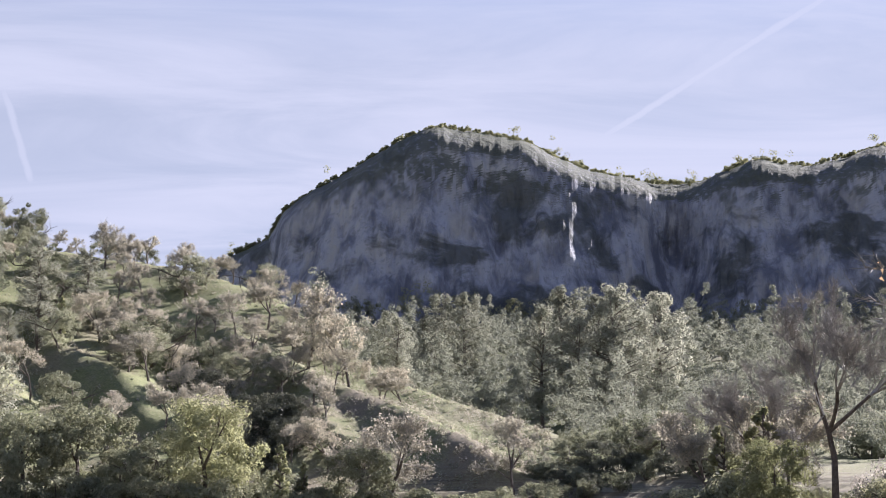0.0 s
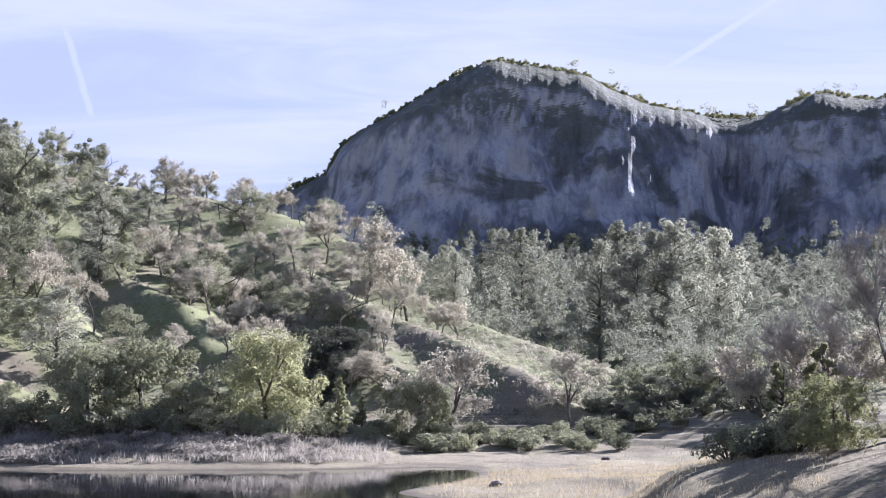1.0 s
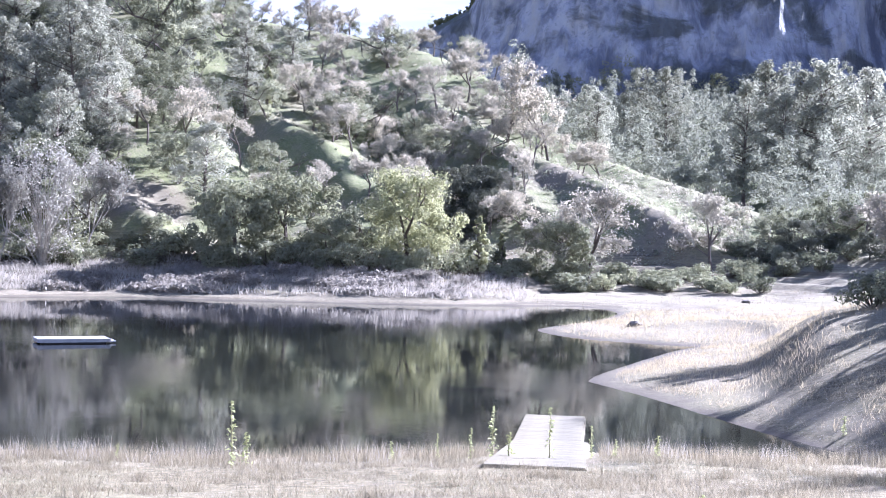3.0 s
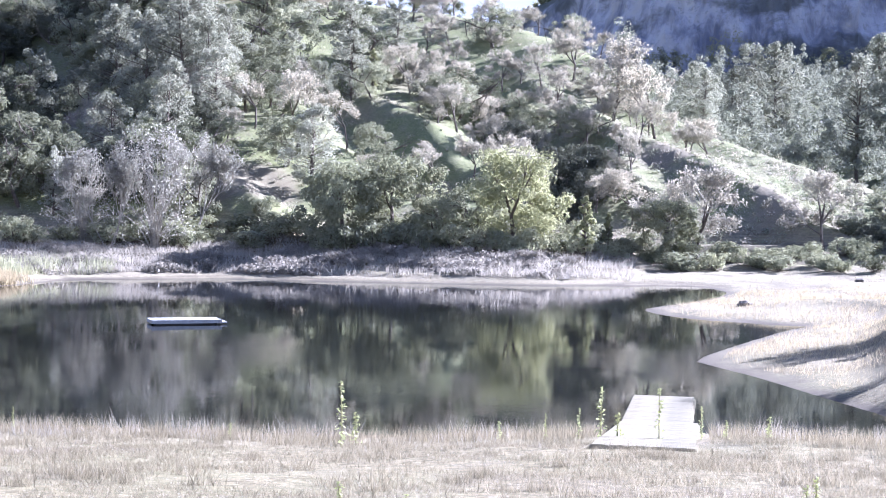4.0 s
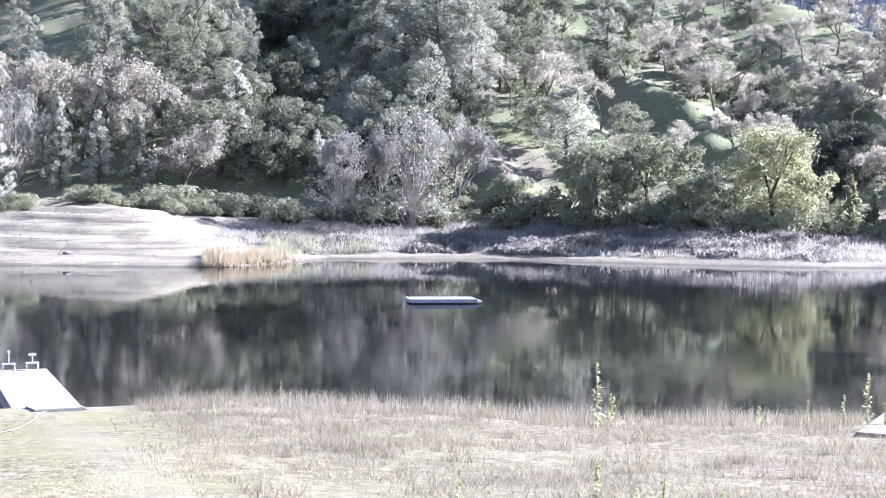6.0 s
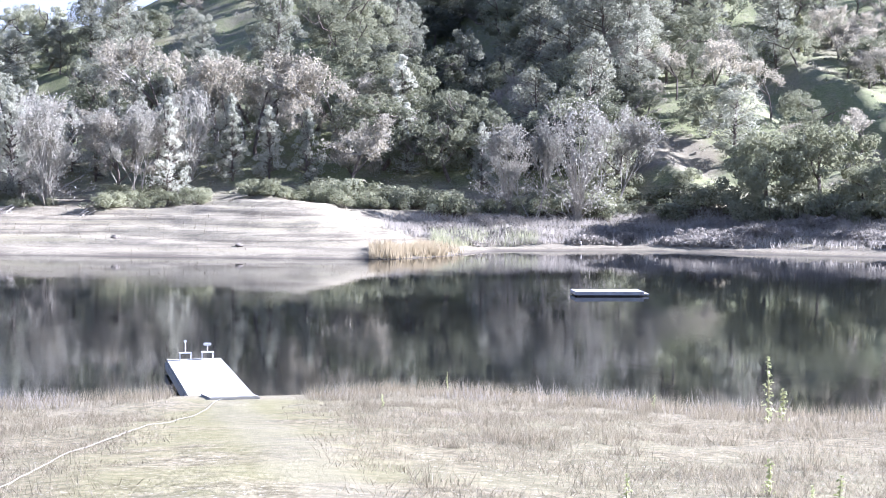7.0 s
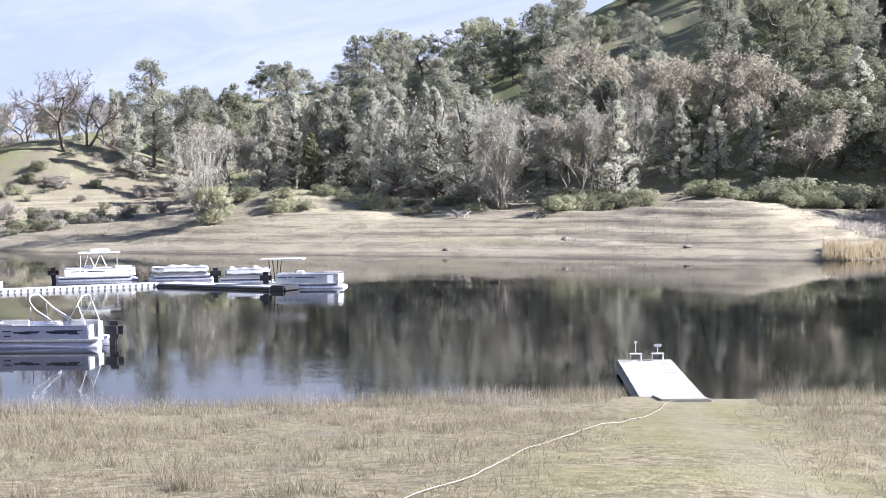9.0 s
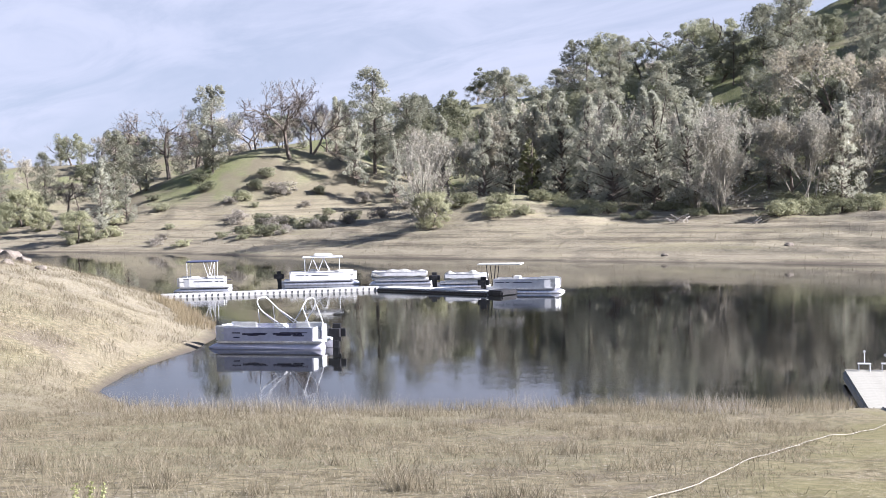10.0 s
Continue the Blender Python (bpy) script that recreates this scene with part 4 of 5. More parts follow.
scatter(108, 46, 59, 80, -0.1, 2.0, PINES[1:] + OAKS + BARES + BARES + FEATHERS, 0.6, 0.95, 5)
for az, d, size in [(66.0, 262, 1.1), (67.0, 268, 1.2), (65.3, 272, 1.1), (69.6, 266, 1.0), (62.0, 258, 1.0), (63.9, 268, 1.2)]:
    set_tree(BARES[0], az, d, size)
scatter(109, 14, 11, 18, 1.0, 1.1, OAKS + BARES + BARES, 0.6, 0.9, 6)
scatter(110, 24, -26, -7.5, -0.3, 0.6, OAKS + BARES + OAKS + GREENS, 0.6, 0.95, 4.5)


def brush_row(seed, n, az0, az1, d0, d1, kinds, low, high):
    rng = np.random.default_rng(seed)
    for _ in range(n):
        az, d = rng.uniform(az0, az1), rng.uniform(d0, d1)
        x, y = spot(az, d)
        if lake_side(np.array([x]), np.array([y]))[0] > 3:
            kinds[rng.integers(len(kinds))].plant(az, d, rng.uniform(low, high), rng.uniform(0, 360), rng.uniform(1.0, 1.6), 0.15)


brush_row(207, 34, 8, 30, 166, 176, BUSHES[2:], 0.5, 1.1)
brush_row(208, 14, 6.5, 9.5, 163, 170, BUSHES[2:], 0.6, 1.2)
# brush under the trees, along the edge of the bench
brush_row(201, 80, 10, 35, 179, 191, BUSHES[1:2] + BUSHES[:1] + BUSHES[1:2], 1.2, 2.4)
brush_row(202, 50, -7, 9, 177, 196, BUSHES[:1] + BUSHES[:1] + BUSHES[1:2], 1.0, 2.0)
brush_row(203, 40, 32, 44, 176, 190, BUSHES[:1], 0.8, 1.7)
brush_row(204, 28, 44, 57, 182, 192, BUSHES[:1], 0.6, 1.5)
brush_row(209, 24, -14, -3, 192, 214, BUSHES[1:2], 1.2, 2.2)
brush_row(205, 76, 58, 78, 203, 246, BUSHES[:2] + BUSHES[2:] + BUSHES[2:], 0.6, 1.5)
brush_row(206, 34, -22, -11, 84, 108, BUSHES[:1] + BUSHES[:1] + BUSHES[1:], 0.6, 1.5)


def far_woods():
    """The pine and oak wood of the valley below the cliffs."""
    rng = np.random.default_rng(77)
    verts, faces, n = [], [], 0
    for _ in range(1500):
        az, d = rng.uniform(-27, 9), 228 + 345 * rng.random() ** 0.75
        if az > -5 and d < np.interp(az, HILL_AZ, RIDGE_FAR) + 30:
            continue
        x, y = spot(az, d)
        z = height(az, d)
        pine = rng.random() < 0.24
        tall = rng.uniform(13, 22) if pine else rng.uniform(6, 11)
        wide = tall * (0.17 if pine else rng.uniform(0.38, 0.52))
        k = 11 if pine else 9
        level = rng.uniform(0.2, 0.95, k)
        reach = wide * (1.1 - 0.8 * level if pine else (1 - (level - 0.45) ** 2 * 2.2)) * 0.8
        t = rng.uniform(0, 2 * np.pi, k)
        c = np.stack([x + np.cos(t) * reach, y + np.sin(t) * reach, z + tall * level], -1)
        v, f = leaves(rng, c, rng.uniform(0.4, 0.62, k) * wide * (0.8 if pine else 0.72), 64, 0.1 + 0.0003 * d, 1.4, 0.3, 0.25)
        verts.append(v)
        faces.append(f + n)
        n += len(v)
    ob = mesh_object("far_woods", np.concatenate(verts), np.concatenate(faces), FAR_LEAF)
    tagged(ob, "hazy grey-green wood filling the valley below the cliffs", "woods", kind="stuff")


far_woods()


def hill_scrub():
    """Low scrub and tussocks over the open slopes."""
    rng = np.random.default_rng(79)
    n = 3400
    az, k = -5 + 67 * rng.random(n) ** 1.5, rng.uniform(-0.05, 1.0, n)
    foot, far = np.interp(az, HILL_AZ, HILL_FOOT), np.interp(az, HILL_AZ, RIDGE_FAR)
    x, y = spot(az, foot + (far - foot) * k)
    z = ground(x, y)
    size = rng.uniform(0.3, 1.0, n) ** 1.5 * 1.3
    centres = np.stack([x, y, z + size * 0.35], -1)
    v, f = leaves(rng, centres, size, 34, 0.1, 1.7, 0.5)
    half = n // 2
    for name, a, b, mat in (("hill_scrub", 0, half, OAK_LEAF), ("hill_brush", half, n, LICHEN)):
        w = v[a * 34 * 3:b * 34 * 3]
        ob = mesh_object(name, w, np.arange(len(w)).reshape(-1, 3), mat)
        tagged(ob, "scattered low scrub on the open slopes", "scrub", kind="stuff")


hill_scrub()


def cliff_scrub():
    """Scrub and small trees on the mountain's top and ledges."""
    rng = np.random.default_rng(78)
    verts, faces, n = [], [], 0
    for k in range(2100):
        az = rng.uniform(-25, 9.5)
        el, base = np.interp(az, CLIFF_AZ, CLIFF_EL), np.interp(az, CLIFF_AZ, CLIFF_D)
        tall = rng.uniform(1.0, 2.8) if rng.random() < 0.985 else rng.uniform(7, 12)
        d = base + 84 + rng.uniform(-6, 12)
        z = 8 + (base + 85) * math.tan(radians(el)) - 1 + rng.uniform(-1.5, 0.5)
        if k % 3 == 0:
            share = 0.3 * rng.random() ** 1.4
            d = base - 50 * (1 - share) ** 2 + 25 * share - 9
            z = 38 + (z - 40) * share
            tall = rng.uniform(4, 9)
        elif k % 3 == 1:
            share = rng.uniform(0.94, 1.0)
            d = base - 50 * (1 - share) ** 2 + 25 * share + 60 * ((share - 0.8) / 0.2) ** 2.2 - 4
            z = 40 + (z - 40) * share
        x, y = spot(az, d)
        wide = min(tall * 0.5, 3)
        c = np.stack([x + rng.normal(size=4) * wide * 0.5, y + rng.normal(size=4) * wide * 0.5, z + tall * rng.uniform(0.05, 0.8, 4)], -1)
        v, f = leaves(rng, c, rng.uniform(0.5, 0.9, 4) * wide, 34, 0.3, 1.5, 0.4)
        verts.append(v)
        faces.append(f + n)
        n += len(v)
    ob = mesh_object("ridge_scrub", np.concatenate(verts), np.concatenate(faces), IVY_LEAF)
    tagged(ob, "dark scrub and small trees along the mountain's skyline", "scrub", kind="stuff")


cliff_scrub()


def blades(rng, x, y, z, low, high, width, spread=0.35):
    """Upright grass blades, each a thin leaning sliver."""
    n = len(x)
    tall = rng.uniform(low, high, n)
    t = rng.uniform(0, 2 * np.pi, n)
    lean = rng.normal(size=(n, 2)) * spread * tall[:, None]
    a = np.stack([x, y, z - 0.03], -1)
    side = np.stack([np.cos(t), np.sin(t), np.zeros(n)], -1) * np.reshape(width, (-1, 1))
    tip = a + np.stack([lean[:, 0], lean[:, 1], tall], -1)
    verts = np.stack([a - side, a + side, tip], 1).reshape(-1, 3)
    return verts, np.arange(n * 3).reshape(-1, 3)


def lane(x, y):
    """How far a place lies from the mown lane that leads to the ramp."""
    return np.abs(x + 0.78 * y) / 1.27


def foreground_grass():
    rng = np.random.default_rng(301)
    n = 1000000
    az, d = rng.uniform(-24, 80, n), np.sqrt(rng.uniform(15 ** 2, 56 ** 2, n))
    x, y = spot(az, d)
    clump = waves(x, y, 3.2, 51) * 0.7 + waves(x, y, 0.55, 57, 2) * 0.6
    keep = (clump > rng.uniform(-0.2, 0.55, n)) & (lane(x, y) > rng.uniform(1.2, 3.2, n)) & ~((x > -4.0) & (x < -0.7) & (y > 36.7))
    x, y = x[keep], y[keep]
    keep = lake_side(x, y) > 0.6
    x, y = x[keep], y[keep]
    z = ground(x, y)
    v, f = blades(rng, x, y, z, 0.03, 0.17, 0.0085, 0.8)
    ob = mesh_object("dry_grass", v, f, STRAW)
    tagged(ob, "short dry greyish grass on the near bank", "grass", kind="stuff")
    # the taller fringe along the water, in clumps
    for name, n, low, high, width, mat, seed, keep_at, label in (
            ("tall_grass", 170000, 0.2, 0.6, 0.007, STRAW, 61, -0.6, "taller dead grass fringing the water's edge"),
            ("dead_stalks", 60000, 0.3, 0.85, 0.007, DRY_LEAF, 67, 0.0, "clumps of brown dead stalks at the water's edge")):
        az, d = rng.uniform(-24, 72, n), rng.uniform(38, 54, n)
        x, y = spot(az, d)
        side = lake_side(x, y)
        keep = (side > 0.3) & (side < 6.5) & (waves(x, y, 1.8, seed) > rng.uniform(keep_at, 0.6, n)) & (lane(x, y) > 2.2) & ~((x > -4.2) & (x < -0.7) & (y > 36.9))
        x, y = x[keep], y[keep]
        v, f = blades(rng, x, y, ground(x, y), low, high, width, 0.3)
        tagged(mesh_object(name, v, f, mat), label, "grass", kind="stuff")
    # bunch grass on the slope
    n, each = 380, 110
    az, d = np.repeat(rng.uniform(-22, 78, n), each), np.repeat(np.sqrt(rng.uniform(18 ** 2, 45 ** 2, n)), each)
    x, y = spot(az, d)
    spread = np.repeat(rng.uniform(0.15, 0.6, n), each)
    x, y = x + rng.normal(size=n * each) * spread, y + rng.normal(size=n * each) * spread * 0.6
    keep = (lane(x, y) > 2.6) & (lake_side(x, y) > 1) & ~((x > -4.3) & (x < -0.6) & (y > 36.6))
    x, y = x[keep], y[keep]
    v, f = blades(rng, x, y, ground(x, y), 0.14, 0.42, 0.006, 0.4)
    tagged(mesh_object("bunch_grass", v, f, STRAW), "low clumps of grey-brown bunch grass on the near slope", "grass", kind="stuff")
    # tufts on the steep bank
    n = 140000
    az, d = rng.uniform(64, 79, n), rng.uniform(54, 112, n)
    x, y = spot(az, d)
    side = lake_side(x, y)
    keep = (side > 0.8) & (waves(x, y, 1.6, 93) > rng.uniform(-0.2, 0.7, n))
    x, y = x[keep], y[keep]
    v, f = blades(rng, x, y, ground(x, y), 0.08, 0.42, 0.01, 0.5)
    tagged(mesh_object("bank_tufts", v, f, STRAW), "sparse pale tufts on the steep eroded bank", "grass", kind="stuff")
    n = 9000
    az, d = rng.uniform(66.0, 69.5, n), rng.uniform(82, 104, n)
    x, y = spot(az, d)
    side = lake_side(x, y)
    keep = (side > 0.05) & (side < 2.5) & (waves(x, y, 1.5, 88) > rng.uniform(-0.5, 0.6, n))
    x, y = x[keep], y[keep]
    v, f = blades(rng, x, y, ground(x, y), 0.3, 0.9, 0.014, 0.3)
    tagged(mesh_object("reeds", v, f, REED), "tawny orange reeds at the foot of the bank", "reeds", kind="stuff")


    for name, n, a0, a1, d0, d1, s0, s1, low, high, mat, label in (
            ("reeds", 16000, 28.6, 32.6, 138, 152, 0.05, 5.0, 0.4, 1.3, REED, "pale tawny reeds on the point beyond the water"),
            ("green_reeds", 7000, 25.5, 30.0, 150, 168, 3.0, 9.0, 0.6, 1.7, BUSH_LEAF, "yellow-green rushes at the head of the inlet")):
        az, d = rng.uniform(a0, a1, n), rng.uniform(d0, d1, n)
        x, y = spot(az, d)
        side = lake_side(x, y)
        keep = (side > s0) & (side < s1) & (waves(x, y, 2.5, 89) > rng.uniform(-0.6, 0.5, n))
        x, y = x[keep], y[keep]
        v, f = blades(rng, x, y, ground(x, y), low, high, 0.035, 0.25)
        tagged(mesh_object(name, v, f, mat), label, "reeds", kind="stuff")


foreground_grass()


def bank_weeds():
    """Dead grey weeds below the bench, and dry grass on the far banks."""
    rng = np.random.default_rng(305)
    n = 60000
    az, d = rng.uniform(4, 32, n), rng.uniform(158, 186, n)
    x, y = spot(az, d)
    side = lake_side(x, y)
    keep = (side > 3) & (side < 20) & (waves(x, y, 7.0, 71) > rng.uniform(-0.7, 0.5, n))
    x, y = x[keep], y[keep]
    v, f = blades(rng, x, y, ground(x, y), 0.4, 1.1, 0.04, 0.5)
    ob = mesh_object("dead_weeds", v, f, DRY_LEAF)
    tagged(ob, "band of dead greyish weeds on the far bank", "weeds", kind="stuff")
    n = 46000
    az, d = rng.uniform(7, 31, n), rng.uniform(160, 184, n)
    x, y = spot(az, d)
    side = lake_side(x, y)
    pad = waves(x, y, 5.0, 73, 2)
    keep = (side > 2.5) & (side < 18) & (pad > 0.12)
    x, y, pad = x[keep], y[keep], pad[keep]
    v, f = leaves(rng, np.stack([x, y, ground(x, y) + 0.9 * rng.random(len(x)) * np.clip(pad * 2.2, 0, 1)], -1), np.full(len(x), 0.3), 2, 0.13, 2.2, 0.6)
    tagged(mesh_object("weed_mounds", v, f, DRY_LEAF), "rounded mounds of dead grey weeds on the far bank", "weeds", kind="stuff")
    n = 170000
    az, d = rng.uniform(-24, 80, n), rng.uniform(66, 235, n)
    x, y = spot(az, d)
    side = lake_side(x, y)
    keep = (side > 1.5) & (side < 34) & (waves(x, y, 3.5, 81) > rng.uniform(-0.3, 0.8, n))
    x, y = x[keep], y[keep]
    v, f = blades(rng, x, y, ground(x, y), 0.12, 0.45, np.hypot(x, y) * 0.00017, 0.5)
    ob = mesh_object("bank_grass", v, f, STRAW)
    tagged(ob, "pale dry grass on the far banks and spits", "grass", kind="stuff")


    n = 90000
    az, d = rng.uniform(-14, 5, n), rng.uniform(56, 150, n)
    x, y = spot(az, d)
    side = lake_side(x, y)
    keep = (side > 1.2) & (waves(x, y, 3.0, 83) > rng.uniform(-0.5, 0.6, n))
    x, y = x[keep], y[keep]
    v, f = blades(rng, x, y, ground(x, y), 0.15, 0.5, np.hypot(x, y) * 0.00016, 0.45)
    ob = mesh_object("spit_grass", v, f, REED)
    tagged(ob, "tawny dry grass on the low spits", "grass", kind="stuff")


bank_weeds()

# ---- things on the water and its banks ----


def part(name, bm, mat, parent, label="", smooth=False):
    """One mesh of its own under a thing or under a part."""
    me = bpy.data.meshes.new(name)
    bm.to_mesh(me)
    bm.free()
    me.materials.append(mat)
    if smooth:
        for p in me.polygons:
            p.use_smooth = True
    ob = new(name, me)
    ob.parent = parent
    if label:
        ob["label"] = label
    return ob


def slab(x0, x1, y0, y1, z0, z1, bevel=0.02, taper=0.0):
    """A block with rounded edges; taper draws its +x end in."""
    bm = bmesh.new()
    bmesh.ops.create_cube(bm, size=1)
    for v in bm.verts:
        k = 1 - taper * (v.co.x + 0.5)
        v.co = Vector((x0 + (v.co.x + 0.5) * (x1 - x0), (y0 + y1) / 2 + v.co.y * (y1 - y0) * k, z0 + (v.co.z + 0.5) * (z1 - z0)))
    if bevel:
        bmesh.ops.bevel(bm, geom=bm.edges[:], offset=bevel, segments=2, affect="EDGES", clamp_overlap=True)
    return bm


def pipe(points, radius, sides=6):
    """A bent tube through points, with closed ends."""
    bm = bmesh.new()
    pts = [Vector(p) for p in points]
    rings = []
    for k, p in enumerate(pts):
        axis = (pts[min(k + 1, len(pts) - 1)] - pts[max(k - 1, 0)]).normalized()
        u = axis.cross(Vector((0, 0, 1)) if abs(axis.z) < 0.9 else Vector((1, 0, 0))).normalized()
        v = axis.cross(u)
        rings.append([bm.verts.new(p + (u * math.cos(a) + v * math.sin(a)) * radius) for a in (2 * math.pi * j / sides for j in range(sides))])
    for a, b in zip(rings, rings[1:]):
        for j in range(sides):
            bm.faces.new((a[j], a[(j + 1) % sides], b[(j + 1) % sides], b[j]))
    bm.faces.new(rings[0][::-1])
    bm.faces.new(rings[-1])
    return bm


def lathe_x(profile, y, z, sides=16):
    """A body turned round an axis along x: profile of (x, radius)."""
    bm = bmesh.new()
    rings = [[bm.verts.new((x, y + r * math.cos(a), z + r * math.sin(a))) for a in (2 * math.pi * j / sides for j in range(sides))] for x, r in profile]
    for a, b in zip(rings, rings[1:]):
        for j in range(sides):
            bm.faces.new((a[j], a[(j + 1) % sides], b[(j + 1) % sides], b[j]))
    bm.faces.new(rings[0][::-1])
    bm.faces.new(rings[-1])
    bmesh.ops.recalc_face_normals(bm, faces=bm.faces)
    return bm


def wall(plan, z0, z1, thick):
    """An upright panel that follows a bent line in plan."""
    bm = bmesh.new()
    rings = []
    for k, (x, y) in enumerate(plan):
        ax, ay = plan[max(k - 1, 0)]
        bx, by = plan[min(k + 1, len(plan) - 1)]
        n = Vector((-(by - ay), bx - ax)).normalized() * thick / 2
        rings.append([bm.verts.new((x + n.x, y + n.y, z0)), bm.verts.new((x - n.x, y - n.y, z0)), bm.verts.new((x - n.x, y - n.y, z1)), bm.verts.new((x + n.x, y + n.y, z1))])
    for a, b in zip(rings, rings[1:]):
        for j in range(4):
            bm.faces.new((a[j], a[(j + 1) % 4], b[(j + 1) % 4], b[j]))
    bm.faces.new(rings[0][::-1])
    bm.faces.new(rings[-1])
    bmesh.ops.recalc_face_normals(bm, faces=bm.faces)
    return bm


def arch(x0, x1, z0, z1, half, curve=6):
    """Points of a hoop from one side of a boat to the other, leaning from x0 to x1."""
    pts = [(x0, -half, z0)]
    for k in range(curve + 1):
        a = math.pi / 2 * k / curve
        z = z1 - 0.75 + 0.75 * math.sin(a)
        pts.append((x0 + (x1 - x0) * (1 - (1 - (z - z0) / (z1 - z0)) ** 1.6), -half + 0.8 * (1 - math.cos(a)), z))
    return pts + [(x, -y, z) for x, y, z in pts[::-1]]


def outboard(boat, x, z=0.22):
    engine = part("outboard_motor", slab(x + 0.05, x + 1.0, -0.36, 0.36, z + 0.1, z + 1.05, 0.26, 0.15), BLACK, boat, "black outboard motor")
    part("leg", slab(x + 0.3, x + 0.66, -0.14, 0.14, -0.5, z + 0.2, 0.06), BLACK, engine)
    part("bracket", slab(x - 0.06, x + 0.3, -0.16, 0.16, z - 0.2, z + 0.16, 0.02), ALUMINIUM, engine)
    part("plate", slab(x + 0.24, x + 0.6, -0.14, 0.14, -0.06, -0.03, 0.008), BLACK, engine)
    return engine


def pontoon_boat(az, d, turn, label, length=6.4, panel=WHITE_HULL, roof="", decals=False, cover=False, seats=True, motor=True):
    """A pontoon boat, stern at +x, resting on the water."""
    h = length / 2
    boat = tagged(new("pontoon_boat"), label, "boat", "boats on the lake")
    x, y = spot(az, d)
    boat.matrix_basis = pose(x, y, 0.0, 0, 0, turn)
    for side in (-0.86, 0.86):
        part("float_tube", lathe_x([(-h, 0.03), (-h + 0.25, 0.17), (-h + 0.7, 0.31), (h - 0.15, 0.31), (h - 0.02, 0.27), (h, 0.05)], side, 0.06), panel if decals else ALUMINIUM, boat, "", True)
    part("deck", slab(-h + 0.55, h - 0.1, -1.22, 1.22, 0.32, 0.43, 0.02), ALUMINIUM, boat)
    low, high = 0.44, 1.1
    runs = [("stern_panel", [(h - 0.52, s * 0.35), (h - 0.52, s * 1.14)]) for s in (-1, 1)]
    for s in (-1, 1):
        runs.append(("side_panel", [(h - 0.55, s * 1.18), (-h + 1.4, s * 1.18), (-h + 0.95, s * 1.12), (-h + 0.6, s * 0.98), (-h + 0.38, s * 0.78)]))
        runs.append(("bow_panel", [(-h + 0.36, s * 0.76), (-h + 0.26, s * 0.32)]))
    for name, plan in runs:
        s = -1 if plan[-1][1] < 0 else 1
        y0, y1 = (-1.2, -1.16) if s < 0 else (1.16, 1.2)
        # stern stays plain white as the lit end; a tinted panel holds painted shade
        piece = part(name, wall(plan, low, high, 0.03), WHITE_HULL if name == "stern_panel" else panel, boat)
        part("top_rail", pipe([(a, b, high + 0.03) for a, b in plan], 0.03), ALUMINIUM, piece)
        if decals and name == "side_panel":
            face = y0 - 0.006 if y0 < 0 else y1 + 0.006
            for a, b, zc, t in ((-1.78, -1.3, 1.0, 0.03), (-1.7, -1.35, 0.76, 0.03), (-1.2, 0.1, 0.94, 0.045), (-0.9, -0.3, 0.88, 0.03), (-0.6, 0.2, 0.99, 0.02), (0.5, 2.1, 0.96, 0.045), (0.7, 1.5, 0.89, 0.03), (1.6, 2.2, 0.87, 0.035), (0.9, 2.4, 1.03, 0.02)):
                part("stripe", slab(a, b, face - 0.004, face + 0.004, zc - 0.14 - t, zc - 0.14 + t, 0.0, 0.0), NAVY, piece)
        if not decals and name == "side_panel" and not cover:
            face = y0 - 0.006 if y0 < 0 else y1 + 0.006
            for a, b in ((-0.6, 0.9), (1.2, 1.45), (1.6, 2.3)):
                part("lettering_bar", slab(a, b, face - 0.003, face + 0.003, 0.86, 0.92, 0.0), NAVY, piece)
    part("stern_deck", slab(h - 0.5, h - 0.02, -1.2, 1.2, 0.34, 0.45, 0.02), WHITE_HULL, boat)
    if seats and not cover:
        for x0, x1, y0, y1 in ((-h + 0.5, -h + 2.0, 0.55, 1.13), (-h + 0.5, -h + 2.0, -1.13, -0.55), (h - 2.2, h - 0.65, 0.55, 1.13)):
            bench = part("seat", slab(x0, x1, y0, y1, 0.43, 0.86, 0.06), CANVAS, boat, "white vinyl seat")
            part("backrest", slab(x0, x1, y1 - 0.14 if y1 > 0 else y0, y1 if y1 > 0 else y0 + 0.14, 0.86, 1.24, 0.05), CANVAS, bench)
        console = part("console", slab(0.5, 1.1, -1.1, -0.35, 0.43, 1.32, 0.08), WHITE_HULL, boat)
        part("steering_wheel", pipe([(1.18, -0.72 + 0.18 * math.cos(a), 1.25 + 0.18 * math.sin(a)) for a in (2 * math.pi * k / 12 for k in range(13))], 0.016), BLACK, console)
    if cover:
        bm = bmesh.new()
        nx, ny = 26, 9
        rows = []
        for i in range(nx):
            u = i / (nx - 1)
            row = []
            for j in range(ny):
                v = j / (ny - 1) * 2 - 1
                lift = (1 - v ** 4) * (0.28 + 0.12 * math.sin(u * 11 + d) + 0.1 * math.sin(u * 23)) * min(1, 8 * u, 8 * (1 - u))
                row.append(bm.verts.new((-h + 0.2 + u * (length - 0.6), v * 1.28, 1.02 + 0.8 * lift - 0.35 * (abs(v) > 0.95))))
            rows.append(row)
        for a, b in zip(rows, rows[1:]):
            for j in range(ny - 1):
                bm.faces.new((a[j], b[j], b[j + 1], a[j + 1]))
        bmesh.ops.solidify(bm, geom=bm.faces[:], thickness=0.02)
        part("boat_cover", bm, CANVAS, boat, "sagging white canvas cover", True)
